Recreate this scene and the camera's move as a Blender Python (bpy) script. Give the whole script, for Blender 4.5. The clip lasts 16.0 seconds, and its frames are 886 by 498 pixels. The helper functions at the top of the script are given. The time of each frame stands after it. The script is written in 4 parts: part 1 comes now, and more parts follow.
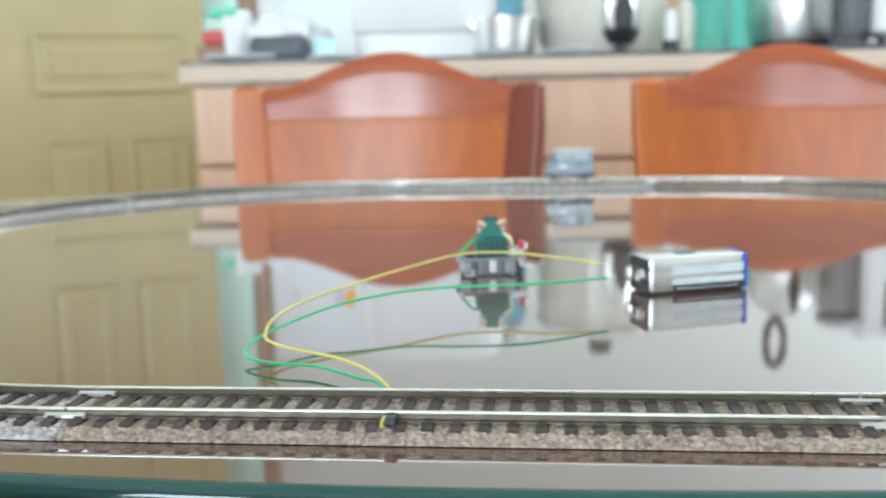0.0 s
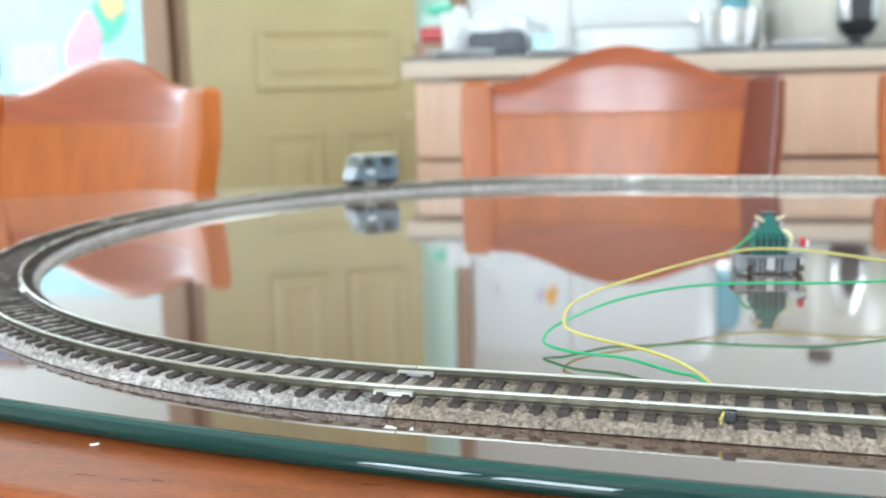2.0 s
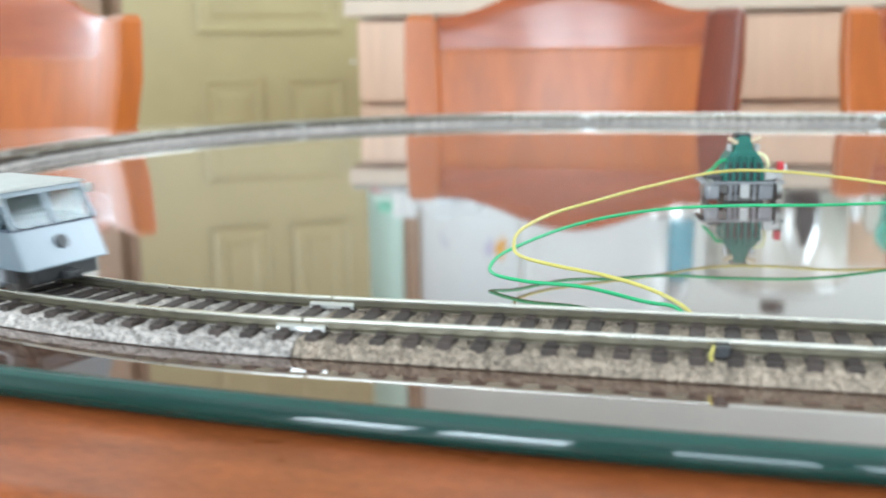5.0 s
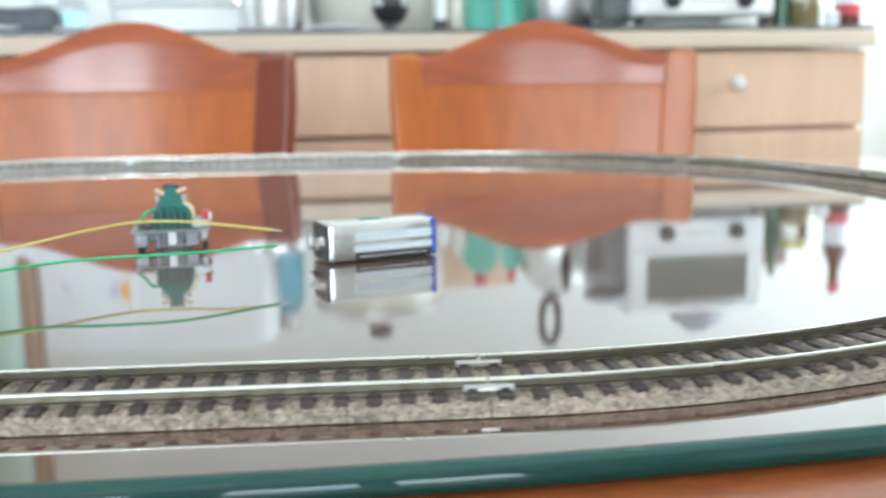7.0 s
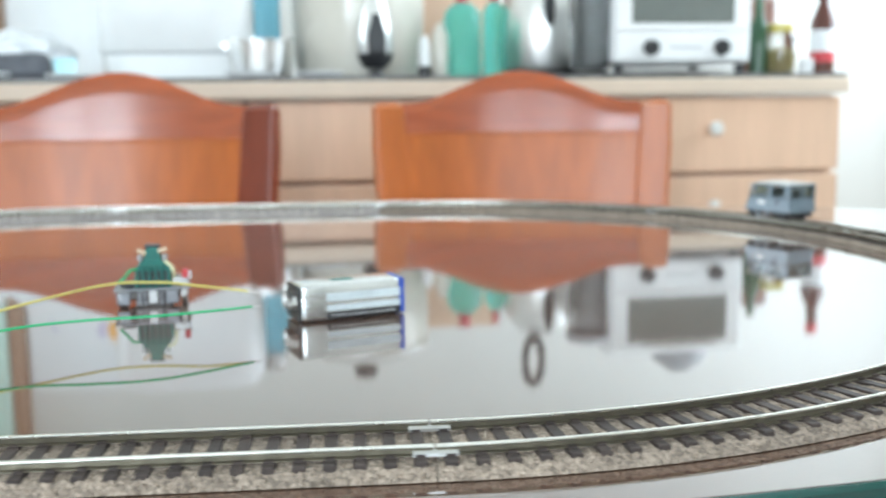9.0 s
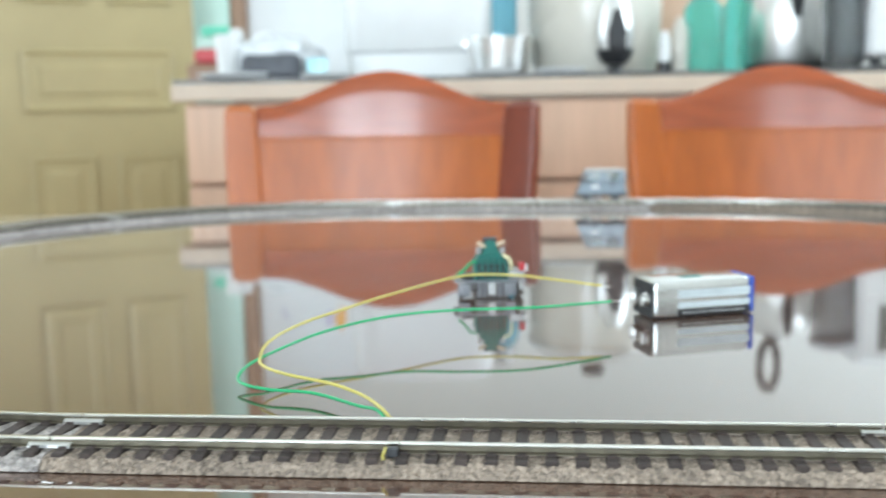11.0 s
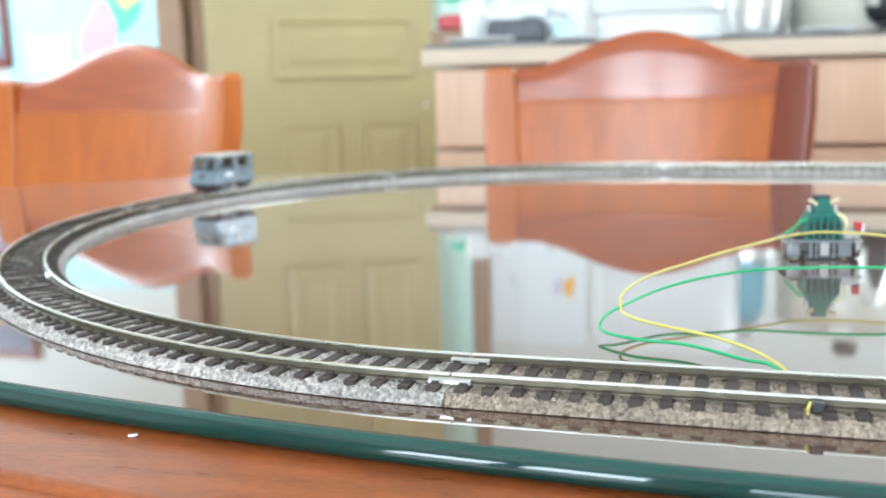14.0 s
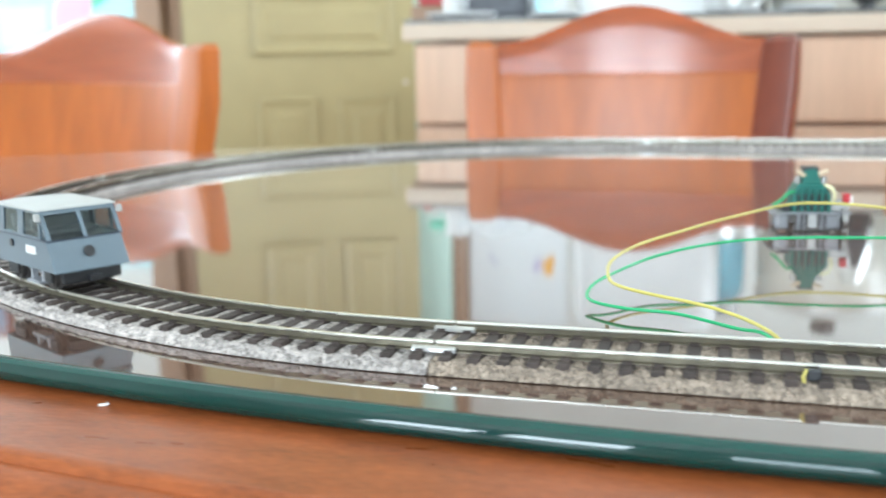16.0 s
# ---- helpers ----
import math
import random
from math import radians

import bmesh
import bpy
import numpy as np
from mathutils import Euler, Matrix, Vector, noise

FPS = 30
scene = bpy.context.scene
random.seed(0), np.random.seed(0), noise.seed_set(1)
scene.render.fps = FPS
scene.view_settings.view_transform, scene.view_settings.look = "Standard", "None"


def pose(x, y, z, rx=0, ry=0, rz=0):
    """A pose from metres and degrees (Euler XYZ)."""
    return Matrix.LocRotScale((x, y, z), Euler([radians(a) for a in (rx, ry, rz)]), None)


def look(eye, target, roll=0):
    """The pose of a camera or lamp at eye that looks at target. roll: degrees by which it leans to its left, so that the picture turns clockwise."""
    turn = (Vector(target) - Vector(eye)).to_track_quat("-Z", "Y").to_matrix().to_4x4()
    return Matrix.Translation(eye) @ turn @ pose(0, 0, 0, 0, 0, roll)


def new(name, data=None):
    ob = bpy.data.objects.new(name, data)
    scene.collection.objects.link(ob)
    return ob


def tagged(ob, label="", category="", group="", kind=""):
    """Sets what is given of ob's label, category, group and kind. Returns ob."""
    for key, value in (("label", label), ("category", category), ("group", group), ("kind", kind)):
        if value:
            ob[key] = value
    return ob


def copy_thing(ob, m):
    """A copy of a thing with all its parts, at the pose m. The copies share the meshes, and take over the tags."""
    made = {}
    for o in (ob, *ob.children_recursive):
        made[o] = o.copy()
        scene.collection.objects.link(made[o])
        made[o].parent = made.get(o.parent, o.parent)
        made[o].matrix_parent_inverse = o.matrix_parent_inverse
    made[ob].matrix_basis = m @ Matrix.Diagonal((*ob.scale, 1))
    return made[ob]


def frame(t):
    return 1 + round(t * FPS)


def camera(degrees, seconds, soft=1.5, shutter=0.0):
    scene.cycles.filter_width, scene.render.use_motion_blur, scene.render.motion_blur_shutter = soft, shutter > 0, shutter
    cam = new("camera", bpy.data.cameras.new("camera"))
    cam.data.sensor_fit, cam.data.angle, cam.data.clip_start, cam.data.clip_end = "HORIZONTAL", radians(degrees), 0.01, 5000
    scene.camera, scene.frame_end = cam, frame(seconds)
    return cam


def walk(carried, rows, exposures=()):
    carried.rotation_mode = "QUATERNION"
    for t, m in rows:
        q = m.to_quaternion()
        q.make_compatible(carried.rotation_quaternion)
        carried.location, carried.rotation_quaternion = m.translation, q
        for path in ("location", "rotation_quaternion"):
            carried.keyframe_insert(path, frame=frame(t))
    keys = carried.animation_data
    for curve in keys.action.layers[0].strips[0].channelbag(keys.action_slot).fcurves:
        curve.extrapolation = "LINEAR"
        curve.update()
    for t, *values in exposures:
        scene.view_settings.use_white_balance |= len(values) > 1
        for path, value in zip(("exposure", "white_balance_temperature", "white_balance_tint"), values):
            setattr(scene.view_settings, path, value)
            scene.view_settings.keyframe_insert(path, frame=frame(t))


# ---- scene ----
cam = camera(47.21, 16.0, soft=1.7, shutter=0.5)
cam.data.dof.use_dof, cam.data.dof.focus_distance, cam.data.dof.aperture_fstop = True, 0.30, 13.5
PATH = [
    (0, (0.0276, -0.2807, 0.8486), (-0.0826, 0.6996, 0.6850), -1.39),
    (0.5, (0.0158, -0.2807, 0.8480), (-0.1442, 0.6931, 0.6865), -1.52),
    (1, (0.0030, -0.2803, 0.8470), (-0.2050, 0.6847, 0.6873), -1.29),
    (1.5, (-0.0074, -0.2807, 0.8459), (-0.2547, 0.6751, 0.6865), -1.17),
    (2, (-0.0153, -0.2834, 0.8452), (-0.3024, 0.6608, 0.6841), -1.36),
    (2.5, (-0.0229, -0.2863, 0.8454), (-0.3291, 0.6514, 0.6812), -1.31),
    (3, (-0.0299, -0.2823, 0.8436), (-0.3393, 0.6538, 0.6761), -1.65),
    (5.5, (-0.0214, -0.2222, 0.8194), (-0.1969, 0.7398, 0.6101), -0.30),
    (6, (0.0113, -0.2308, 0.8264), (-0.0597, 0.7450, 0.6194), -0.58),
    (6.5, (0.0558, -0.2404, 0.8292), (0.0776, 0.7411, 0.6390), -0.78),
    (7, (0.0864, -0.2452, 0.8318), (0.1594, 0.7362, 0.6546), -0.79),
    (7.5, (0.1068, -0.2505, 0.8355), (0.2137, 0.7297, 0.6689), -0.79),
    (8, (0.1166, -0.2595, 0.8405), (0.2409, 0.7205, 0.6855), -0.64),
    (10.5, (0.0351, -0.2688, 0.8488), (-0.0188, 0.7198, 0.7087), -0.86),
    (11, (0.0220, -0.2687, 0.8474), (-0.0779, 0.7158, 0.7032), -1.02),
    (11.5, (0.0118, -0.2705, 0.8460), (-0.1456, 0.7058, 0.6980), -1.24),
    (12, (0.0031, -0.2700, 0.8438), (-0.1975, 0.6976, 0.6910), -1.39),
    (12.5, (-0.0054, -0.2711, 0.8420), (-0.2455, 0.6863, 0.6818), -1.29),
    (13, (-0.0143, -0.2729, 0.8416), (-0.2825, 0.6764, 0.6778), -1.40),
    (13.5, (-0.0253, -0.2726, 0.8403), (-0.3148, 0.6699, 0.6738), -1.47),
    (14, (-0.0336, -0.2704, 0.8387), (-0.3304, 0.6697, 0.6709), -1.46),
    (14.5, (-0.0429, -0.2650, 0.8351), (-0.3485, 0.6716, 0.6635), -1.44),
    (15, (-0.0507, -0.2627, 0.8331), (-0.3650, 0.6698, 0.6555), -1.37),
    (15.5, (-0.0474, -0.2656, 0.8341), (-0.3588, 0.6669, 0.6510), -1.33),
    (16, (-0.0379, -0.2621, 0.8325), (-0.3141, 0.6806, 0.6452), -1.01),
]
STOPS = [(0, 0.46), (2.5, 0.62), (3.2, 0.63), (5.5, 0.61), (6, 0.64), (6.5, 0.59), (7.5, 0.44), (8.2, 0.44), (10.5, 0.45), (12.5, 0.52), (14.5, 0.74), (16, 0.70)]
walk(cam, [(t, look(eye, target, roll)) for t, eye, target, roll in PATH], STOPS)

# ---- light ----
T = 0.75          # height of the glass surface
world = bpy.data.worlds.new("world")
scene.world = world
world.use_nodes = True
wn = world.node_tree.nodes
sky = wn.new("ShaderNodeTexSky")
sky.sky_type, sky.sun_disc = "NISHITA", False
sky.sun_elevation, sky.sun_rotation = radians(49), radians(29)
world.node_tree.links.new(sky.outputs[0], wn["Background"].inputs[0])
wn["Background"].inputs[1].default_value = 0.12
sun = new("sun", bpy.data.lights.new("sun", "SUN"))
sun.data.energy, sun.data.angle, sun.data.color = 1.0, radians(12), (1.0, 0.97, 0.92)
sun.matrix_world = look((2.5, 4.5, 6.0), (0, 0, 0))


def window_light(x, y, z, w, h, watts, turn):
    ob = new("window_light", bpy.data.lights.new("window_light", "AREA"))
    ob.data.shape, ob.data.size, ob.data.size_y, ob.data.energy = "RECTANGLE", w, h, watts
    ob.data.color = (0.805, 0.955, 1.07)
    ob.matrix_world = pose(x, y, z, 90, 0, turn)
    return ob


for wx, watts in ((-1.27, 22), (-0.70, 22), (0.08, 10), (0.65, 10)):
    window_light(wx, -2.55, 1.48, 0.44, 1.2, watts, 0)
window_light(-2.42, 1.22, 1.6, 0.95, 1.25, 18, -90)
window_light(1.47, 1.25, 1.6, 0.95, 1.25, 26, 90)
scene.view_settings.exposure = 0.2


# ---- materials ----
def mat(name, color, rough=0.5, metal=0.0, var=0.12, scale=40.0, bump=0.0, bscale=None, stretch=None, island=0.0, **more):
    m = bpy.data.materials.new(name)
    m.use_nodes = True
    nt = m.node_tree
    nodes, links = nt.nodes, nt.links
    p = nodes["Principled BSDF"]
    p.inputs["Roughness"].default_value, p.inputs["Metallic"].default_value = rough, metal
    for key, value in more.items():
        p.inputs[key.replace("_", " ")].default_value = value
    co = nodes.new("ShaderNodeTexCoord")
    mp = nodes.new("ShaderNodeMapping")
    if stretch:
        mp.inputs["Scale"].default_value = stretch
    links.new(co.outputs["Object"], mp.inputs[0])
    n1, n2 = nodes.new("ShaderNodeTexNoise"), nodes.new("ShaderNodeTexNoise")
    n1.inputs["Scale"].default_value, n1.inputs["Detail"].default_value = scale, 6
    n2.inputs["Scale"].default_value, n2.inputs["Detail"].default_value = scale * 0.13, 3
    links.new(mp.outputs[0], n1.inputs["Vector"]), links.new(mp.outputs[0], n2.inputs["Vector"])
    add = nodes.new("ShaderNodeMath")
    add.operation = "ADD"
    links.new(n1.outputs["Fac"], add.inputs[0]), links.new(n2.outputs["Fac"], add.inputs[1])
    ramp = nodes.new("ShaderNodeMapRange")
    ramp.inputs["From Min"].default_value, ramp.inputs["From Max"].default_value = 0.65, 1.35
    ramp.inputs["To Min"].default_value, ramp.inputs["To Max"].default_value = 1 - var, 1 + var
    links.new(add.outputs[0], ramp.inputs["Value"])
    value = ramp.outputs["Result"]
    if island:
        info = nodes.new("ShaderNodeObjectInfo")
        r2 = nodes.new("ShaderNodeMapRange")
        r2.inputs["To Min"].default_value, r2.inputs["To Max"].default_value = 1 - island, 1 + island
        links.new(info.outputs["Random"], r2.inputs["Value"])
        mul = nodes.new("ShaderNodeMath")
        mul.operation = "MULTIPLY"
        links.new(value, mul.inputs[0]), links.new(r2.outputs["Result"], mul.inputs[1])
        value = mul.outputs[0]
    hsv = nodes.new("ShaderNodeHueSaturation")
    hsv.inputs["Color"].default_value = (*color, 1)
    links.new(value, hsv.inputs["Value"])
    links.new(hsv.outputs[0], p.inputs["Base Color"])
    rr = nodes.new("ShaderNodeMapRange")
    rr.inputs["To Min"].default_value, rr.inputs["To Max"].default_value = max(0.0, rough * 0.8), min(1.0, rough * 1.2)
    links.new(n2.outputs["Fac"], rr.inputs["Value"]), links.new(rr.outputs["Result"], p.inputs["Roughness"])
    if bump:
        n3 = nodes.new("ShaderNodeTexNoise")
        n3.inputs["Scale"].default_value, n3.inputs["Detail"].default_value = bscale or scale, 4
        links.new(mp.outputs[0], n3.inputs["Vector"])
        b = nodes.new("ShaderNodeBump")
        b.inputs["Strength"].default_value, b.inputs["Distance"].default_value = bump, 0.002
        links.new(n3.outputs["Fac"], b.inputs["Height"]), links.new(b.outputs[0], p.inputs["Normal"])
    return m


WOOD = mat("cherry_wood", (0.45, 0.112, 0.017), 0.33, var=0.2, scale=14, stretch=(6, 6, 0.7), bump=0.03, bscale=60, Coat_Weight=0.1, Coat_Roughness=0.15, Specular_IOR_Level=0.38)
WOOD_RED = mat("reddish_cherry_wood", (0.36, 0.074, 0.019), 0.26, var=0.24, scale=14, stretch=(0.8, 6, 6), bump=0.03, bscale=60, Coat_Weight=0.35, Coat_Roughness=0.13)
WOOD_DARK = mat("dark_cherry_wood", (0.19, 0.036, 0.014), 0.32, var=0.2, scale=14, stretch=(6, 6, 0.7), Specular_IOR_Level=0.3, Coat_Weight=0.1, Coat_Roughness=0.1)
TABLE_WOOD = mat("table_wood", (0.285, 0.076, 0.023), 0.30, var=0.34, scale=170, stretch=(1.6, 6, 6), bump=0.05, bscale=120, Specular_IOR_Level=0.32, Coat_Weight=0.08, Coat_Roughness=0.12)
GLASS_TOP = mat("glass_over_wood", (0.100, 0.048, 0.029), 0.05, var=0.2, scale=8, IOR=1.47, Coat_Weight=1.0, Coat_Roughness=0.03, Coat_IOR=1.45, Sheen_Weight=0.06, Sheen_Roughness=0.25)
GLASS_EDGE = mat("green_glass_edge", (0.0018, 0.034, 0.028), 0.02, var=0.2, scale=30, IOR=1.52)
# Lighter green stands for light scattering through the top of the glass edge.
GLASS_EDGE_LIT = mat("green_glass_bevel", (0.005, 0.058, 0.047), 0.025, var=0.15, scale=30, IOR=1.52)
GREY_LIGHT = mat("pale_grey_plastic", (0.27, 0.27, 0.285), 0.45, var=0.1, scale=200)
STEEL_BRIGHT = mat("bright_steel", (0.24, 0.24, 0.255), 0.5, metal=0.8, var=0.12, scale=300)
BEIGE = mat("beige_ceramic", (0.66, 0.52, 0.36), 0.5, var=0.1, scale=300)
SLEEPER = mat("sleeper_plastic", (0.054, 0.038, 0.032), 0.7, var=0.25, scale=500, island=0.25, bump=0.2)
RAIL = mat("tarnished_nickel", (0.15, 0.131, 0.095), 0.38, metal=0.75, var=0.2, scale=300)
RAIL_HEAD = mat("nickel_rail", (0.74, 0.72, 0.66), 0.28, metal=1.0, var=0.08, scale=200)
JOINER = mat("rail_joiner_metal", (0.66, 0.66, 0.64), 0.34, metal=1.0, var=0.05, scale=200)
BODY = mat("blue_grey_paint", (0.105, 0.150, 0.185), 0.38, var=0.07, scale=120, Coat_Weight=1.0, Coat_Roughness=0.2, Coat_IOR=1.6)
ROOF = mat("light_grey_roof", (0.46, 0.46, 0.44), 0.45, var=0.07, scale=100)
BLACK = mat("black_plastic", (0.02, 0.02, 0.022), 0.4, var=0.2, scale=200)
GREY_PLASTIC = mat("grey_plastic", (0.30, 0.31, 0.33), 0.45, var=0.1, scale=200)
KNOB = mat("pale_knob", (0.62, 0.62, 0.59), 0.3, var=0.06, scale=60)
STEEL = mat("steel", (0.78, 0.77, 0.75), 0.33, metal=1.0, var=0.06, scale=60)
WHEEL = mat("blackened_wheel", (0.10, 0.09, 0.085), 0.4, metal=0.6, var=0.2, scale=300)
STEEL_DULL = mat("dull_steel", (0.40, 0.39, 0.38), 0.45, metal=1.0, var=0.12, scale=300)
WHITE = mat("white_plastic", (0.80, 0.80, 0.79), 0.35, var=0.03, scale=30)
WHITE_PAPER = mat("white_paper", (0.80, 0.82, 0.83), 0.7, var=0.03, scale=30)
CREAM = mat("cream_enamel", (0.66, 0.62, 0.54), 0.28, var=0.04, scale=25, Coat_Weight=0.3)
GREEN_PCB = mat("green_casting", (0.006, 0.14, 0.11), 0.45, var=0.2, scale=250)
WIRE_Y = mat("yellow_wire", (0.60, 0.51, 0.13), 0.4, var=0.05, scale=200)
WIRE_G = mat("green_wire", (0.015, 0.42, 0.16), 0.4, var=0.05, scale=200)
RED = mat("red_plastic", (0.55, 0.04, 0.05), 0.4, var=0.1, scale=60)
BAT_SILVER = mat("battery_foil", (0.78, 0.79, 0.78), 0.2, metal=0.92, var=0.12, scale=60, stretch=(0.3, 3, 3))
BLUE = mat("blue_plastic", (0.02, 0.07, 0.40), 0.3, var=0.08, scale=100)
WALL = mat("cream_wall_paint", (0.70, 0.69, 0.65), 0.85, var=0.03, scale=6, bump=0.1, bscale=120)
PALE_GREEN = mat("pale_green_paint", (0.55, 0.74, 0.66), 0.8, var=0.03, scale=10)
CEIL = mat("ceiling_paint", (0.80, 0.80, 0.78), 0.9, var=0.02, scale=5)
FLOOR = mat("floor_tile", (0.52, 0.46, 0.38), 0.35, var=0.08, scale=8)
GROUT = mat("grout", (0.3, 0.28, 0.25), 0.9, var=0.1, scale=60)
DOOR = mat("ochre_door_paint", (0.43, 0.345, 0.175), 0.42, var=0.06, scale=14, bump=0.04, bscale=80)
TRIM = mat("brown_trim", (0.32, 0.19, 0.12), 0.5, var=0.12, scale=20, stretch=(6, 6, 1))
CABINET = mat("beech_laminate", (0.64, 0.425, 0.295), 0.4, var=0.1, scale=14, stretch=(9, 9, 0.6), island=0.06)
CABINET_EDGE = mat("worktop_edge", (0.62, 0.50, 0.39), 0.45, var=0.06, scale=20)
GRANITE = mat("dark_granite", (0.15, 0.145, 0.14), 0.12, var=0.4, scale=250)
POSTER_BLUE = mat("poster_blue", (0.48, 0.80, 0.86), 0.6, var=0.12, scale=14)
PINK = mat("poster_pink", (0.85, 0.45, 0.56), 0.6, var=0.08, scale=20)
POSTER_GREEN = mat("poster_green", (0.14, 0.60, 0.42), 0.6, var=0.1, scale=20)
PEACH = mat("poster_peach", (0.88, 0.58, 0.30), 0.6, var=0.1, scale=20)
ORANGE = mat("orange_print", (0.88, 0.42, 0.06), 0.6, var=0.1, scale=20)
LILAC = mat("lilac_print", (0.60, 0.55, 0.72), 0.6, var=0.1, scale=20)


def glass(name, color, rough=0.03, ior=1.45):
    m = bpy.data.materials.new(name)
    m.use_nodes = True
    p = m.node_tree.nodes["Principled BSDF"]
    p.inputs["Base Color"].default_value = (*color, 1)
    p.inputs["Transmission Weight"].default_value, p.inputs["Roughness"].default_value, p.inputs["IOR"].default_value = 1.0, rough, ior
    return m


def grit(name, color, grain):
    """Loose stone chips: each cell a chip with its own tone and a rounded top."""
    m = mat(name, color, 0.9, var=0.25, scale=90)
    nodes, links = m.node_tree.nodes, m.node_tree.links
    p = nodes["Principled BSDF"]
    co = nodes.new("ShaderNodeTexCoord")
    cell = nodes.new("ShaderNodeTexVoronoi")
    cell.inputs["Scale"].default_value = grain
    links.new(co.outputs["Object"], cell.inputs["Vector"])
    tone = nodes.new("ShaderNodeSeparateColor")
    links.new(cell.outputs["Color"], tone.inputs[0])
    r = nodes.new("ShaderNodeMapRange")
    r.inputs["To Min"].default_value, r.inputs["To Max"].default_value = 0.60, 1.36
    links.new(tone.outputs[0], r.inputs["Value"])
    hsv = nodes.new("ShaderNodeHueSaturation")
    links.new(p.inputs["Base Color"].links[0].from_socket, hsv.inputs["Color"])
    links.new(r.outputs["Result"], hsv.inputs["Value"])
    links.new(hsv.outputs[0], p.inputs["Base Color"])
    b = nodes.new("ShaderNodeBump")
    b.invert = True
    b.inputs["Strength"].default_value, b.inputs["Distance"].default_value = 1.0, 0.0008
    links.new(cell.outputs["Distance"], b.inputs["Height"]), links.new(b.outputs[0], p.inputs["Normal"])
    return m


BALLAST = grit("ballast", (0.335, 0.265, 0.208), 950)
# Lit copy of the ballast: window glare on the track put into its colour.
BALLAST_LIT = grit("pale_ballast", (0.47, 0.42, 0.39), 950)
CLEAR = glass("clear_glass", (0.93, 0.95, 0.94))
TEAL = mat("teal_liquid", (0.22, 0.78, 0.68), 0.10, var=0.1, scale=30, Transmission_Weight=0.7, IOR=1.2)
SMOKE = glass("smoky_glass", (0.66, 0.67, 0.68), 0.04, 1.15)
CAB_GLASS = glass("cab_glass", (0.50, 0.60, 0.60), 0.05)
BLUE_GLASS = glass("blue_flask", (0.25, 0.62, 0.80), 0.1, 1.2)


# ---- mesh helpers ----
def mesh_of(name, bm, material, smooth=False):
    bmesh.ops.recalc_face_normals(bm, faces=bm.faces)
    me = bpy.data.meshes.new(name)
    bm.to_mesh(me)
    bm.free()
    me.materials.append(material)
    if smooth:
        for f in me.polygons:
            f.use_smooth = True
        me.set_sharp_from_angle(angle=radians(38))
    return me


def part(name, bm, material, parent=None, label="", smooth=False):
    ob = new(name, mesh_of(name, bm, material, smooth))
    ob.parent = parent
    return tagged(ob, label)


def empty(name, m, label, category, group=""):
    ob = new(name)
    ob.empty_display_size = 0.02
    ob.matrix_world = m
    return tagged(ob, label, category, group)


def box(bm, x0, x1, y0, y1, z0, z1, bevel=0.0, m=None, seg=2):
    r = bmesh.ops.create_cube(bm, size=1.0)["verts"]
    for v in r:
        v.co = Vector((x0 + (v.co.x + 0.5) * (x1 - x0), y0 + (v.co.y + 0.5) * (y1 - y0), z0 + (v.co.z + 0.5) * (z1 - z0)))
    if bevel:
        es = list({e for v in r for e in v.link_edges})
        out = bmesh.ops.bevel(bm, geom=es, offset=bevel, segments=seg, profile=0.5, affect="EDGES")
        r = list({v for f in out["faces"] for v in f.verts} | {v for v in r if v.is_valid})
    if m is not None:
        bmesh.ops.transform(bm, matrix=m, verts=[v for v in r if v.is_valid])
    return bm


def nb():
    return bmesh.new()


def bx(*a, **k):
    return box(nb(), *a, **k)


def lathe(profile, seg=32, m=None):
    """A turned body from (radius, height) pairs."""
    bm = nb()
    rings = []
    for r, z in profile:
        if r < 1e-6:
            rings.append([bm.verts.new((0, 0, z))])
        else:
            rings.append([bm.verts.new((r * math.cos(2 * math.pi * k / seg), r * math.sin(2 * math.pi * k / seg), z)) for k in range(seg)])
    for a, b in zip(rings, rings[1:]):
        for k in range(seg):
            j = (k + 1) % seg
            if len(a) == 1 and len(b) > 1:
                bm.faces.new((a[0], b[k], b[j]))
            elif len(b) == 1 and len(a) > 1:
                bm.faces.new((a[k], a[j], b[0]))
            elif len(a) > 1:
                bm.faces.new((a[k], a[j], b[j], b[k]))
    if m is not None:
        bmesh.ops.transform(bm, matrix=m, verts=bm.verts)
    return bm


def prism(points, y0, y1, bevel=0.0, taper=1.0):
    """A side profile of (x, z) points pulled from y0 to y1."""
    bm = nb()
    a = [bm.verts.new((x, y0, z)) for x, z in points]
    b = [bm.verts.new((x, y1, z)) for x, z in points]
    n = len(points)
    bm.faces.new(a), bm.faces.new(b[::-1])
    for k in range(n):
        bm.faces.new((a[k], b[k], b[(k + 1) % n], a[(k + 1) % n]))
    if bevel:
        bmesh.ops.recalc_face_normals(bm, faces=bm.faces)
        bmesh.ops.bevel(bm, geom=list(bm.edges), offset=bevel, segments=2, profile=0.5, affect="EDGES")
    return bm


def smoothed(points, steps=6):
    """A Catmull-Rom line through the points."""
    p = [Vector(q) for q in points]
    p = [2 * p[0] - p[1]] + p + [2 * p[-1] - p[-2]]
    out = []
    for a, b, c, d in zip(p, p[1:], p[2:], p[3:]):
        for k in range(steps):
            t = k / steps
            out.append(0.5 * (2 * b + (c - a) * t + (2 * a - 5 * b + 4 * c - d) * t * t + (3 * b - a - 3 * c + d) * t ** 3))
    return out + [p[-2]]


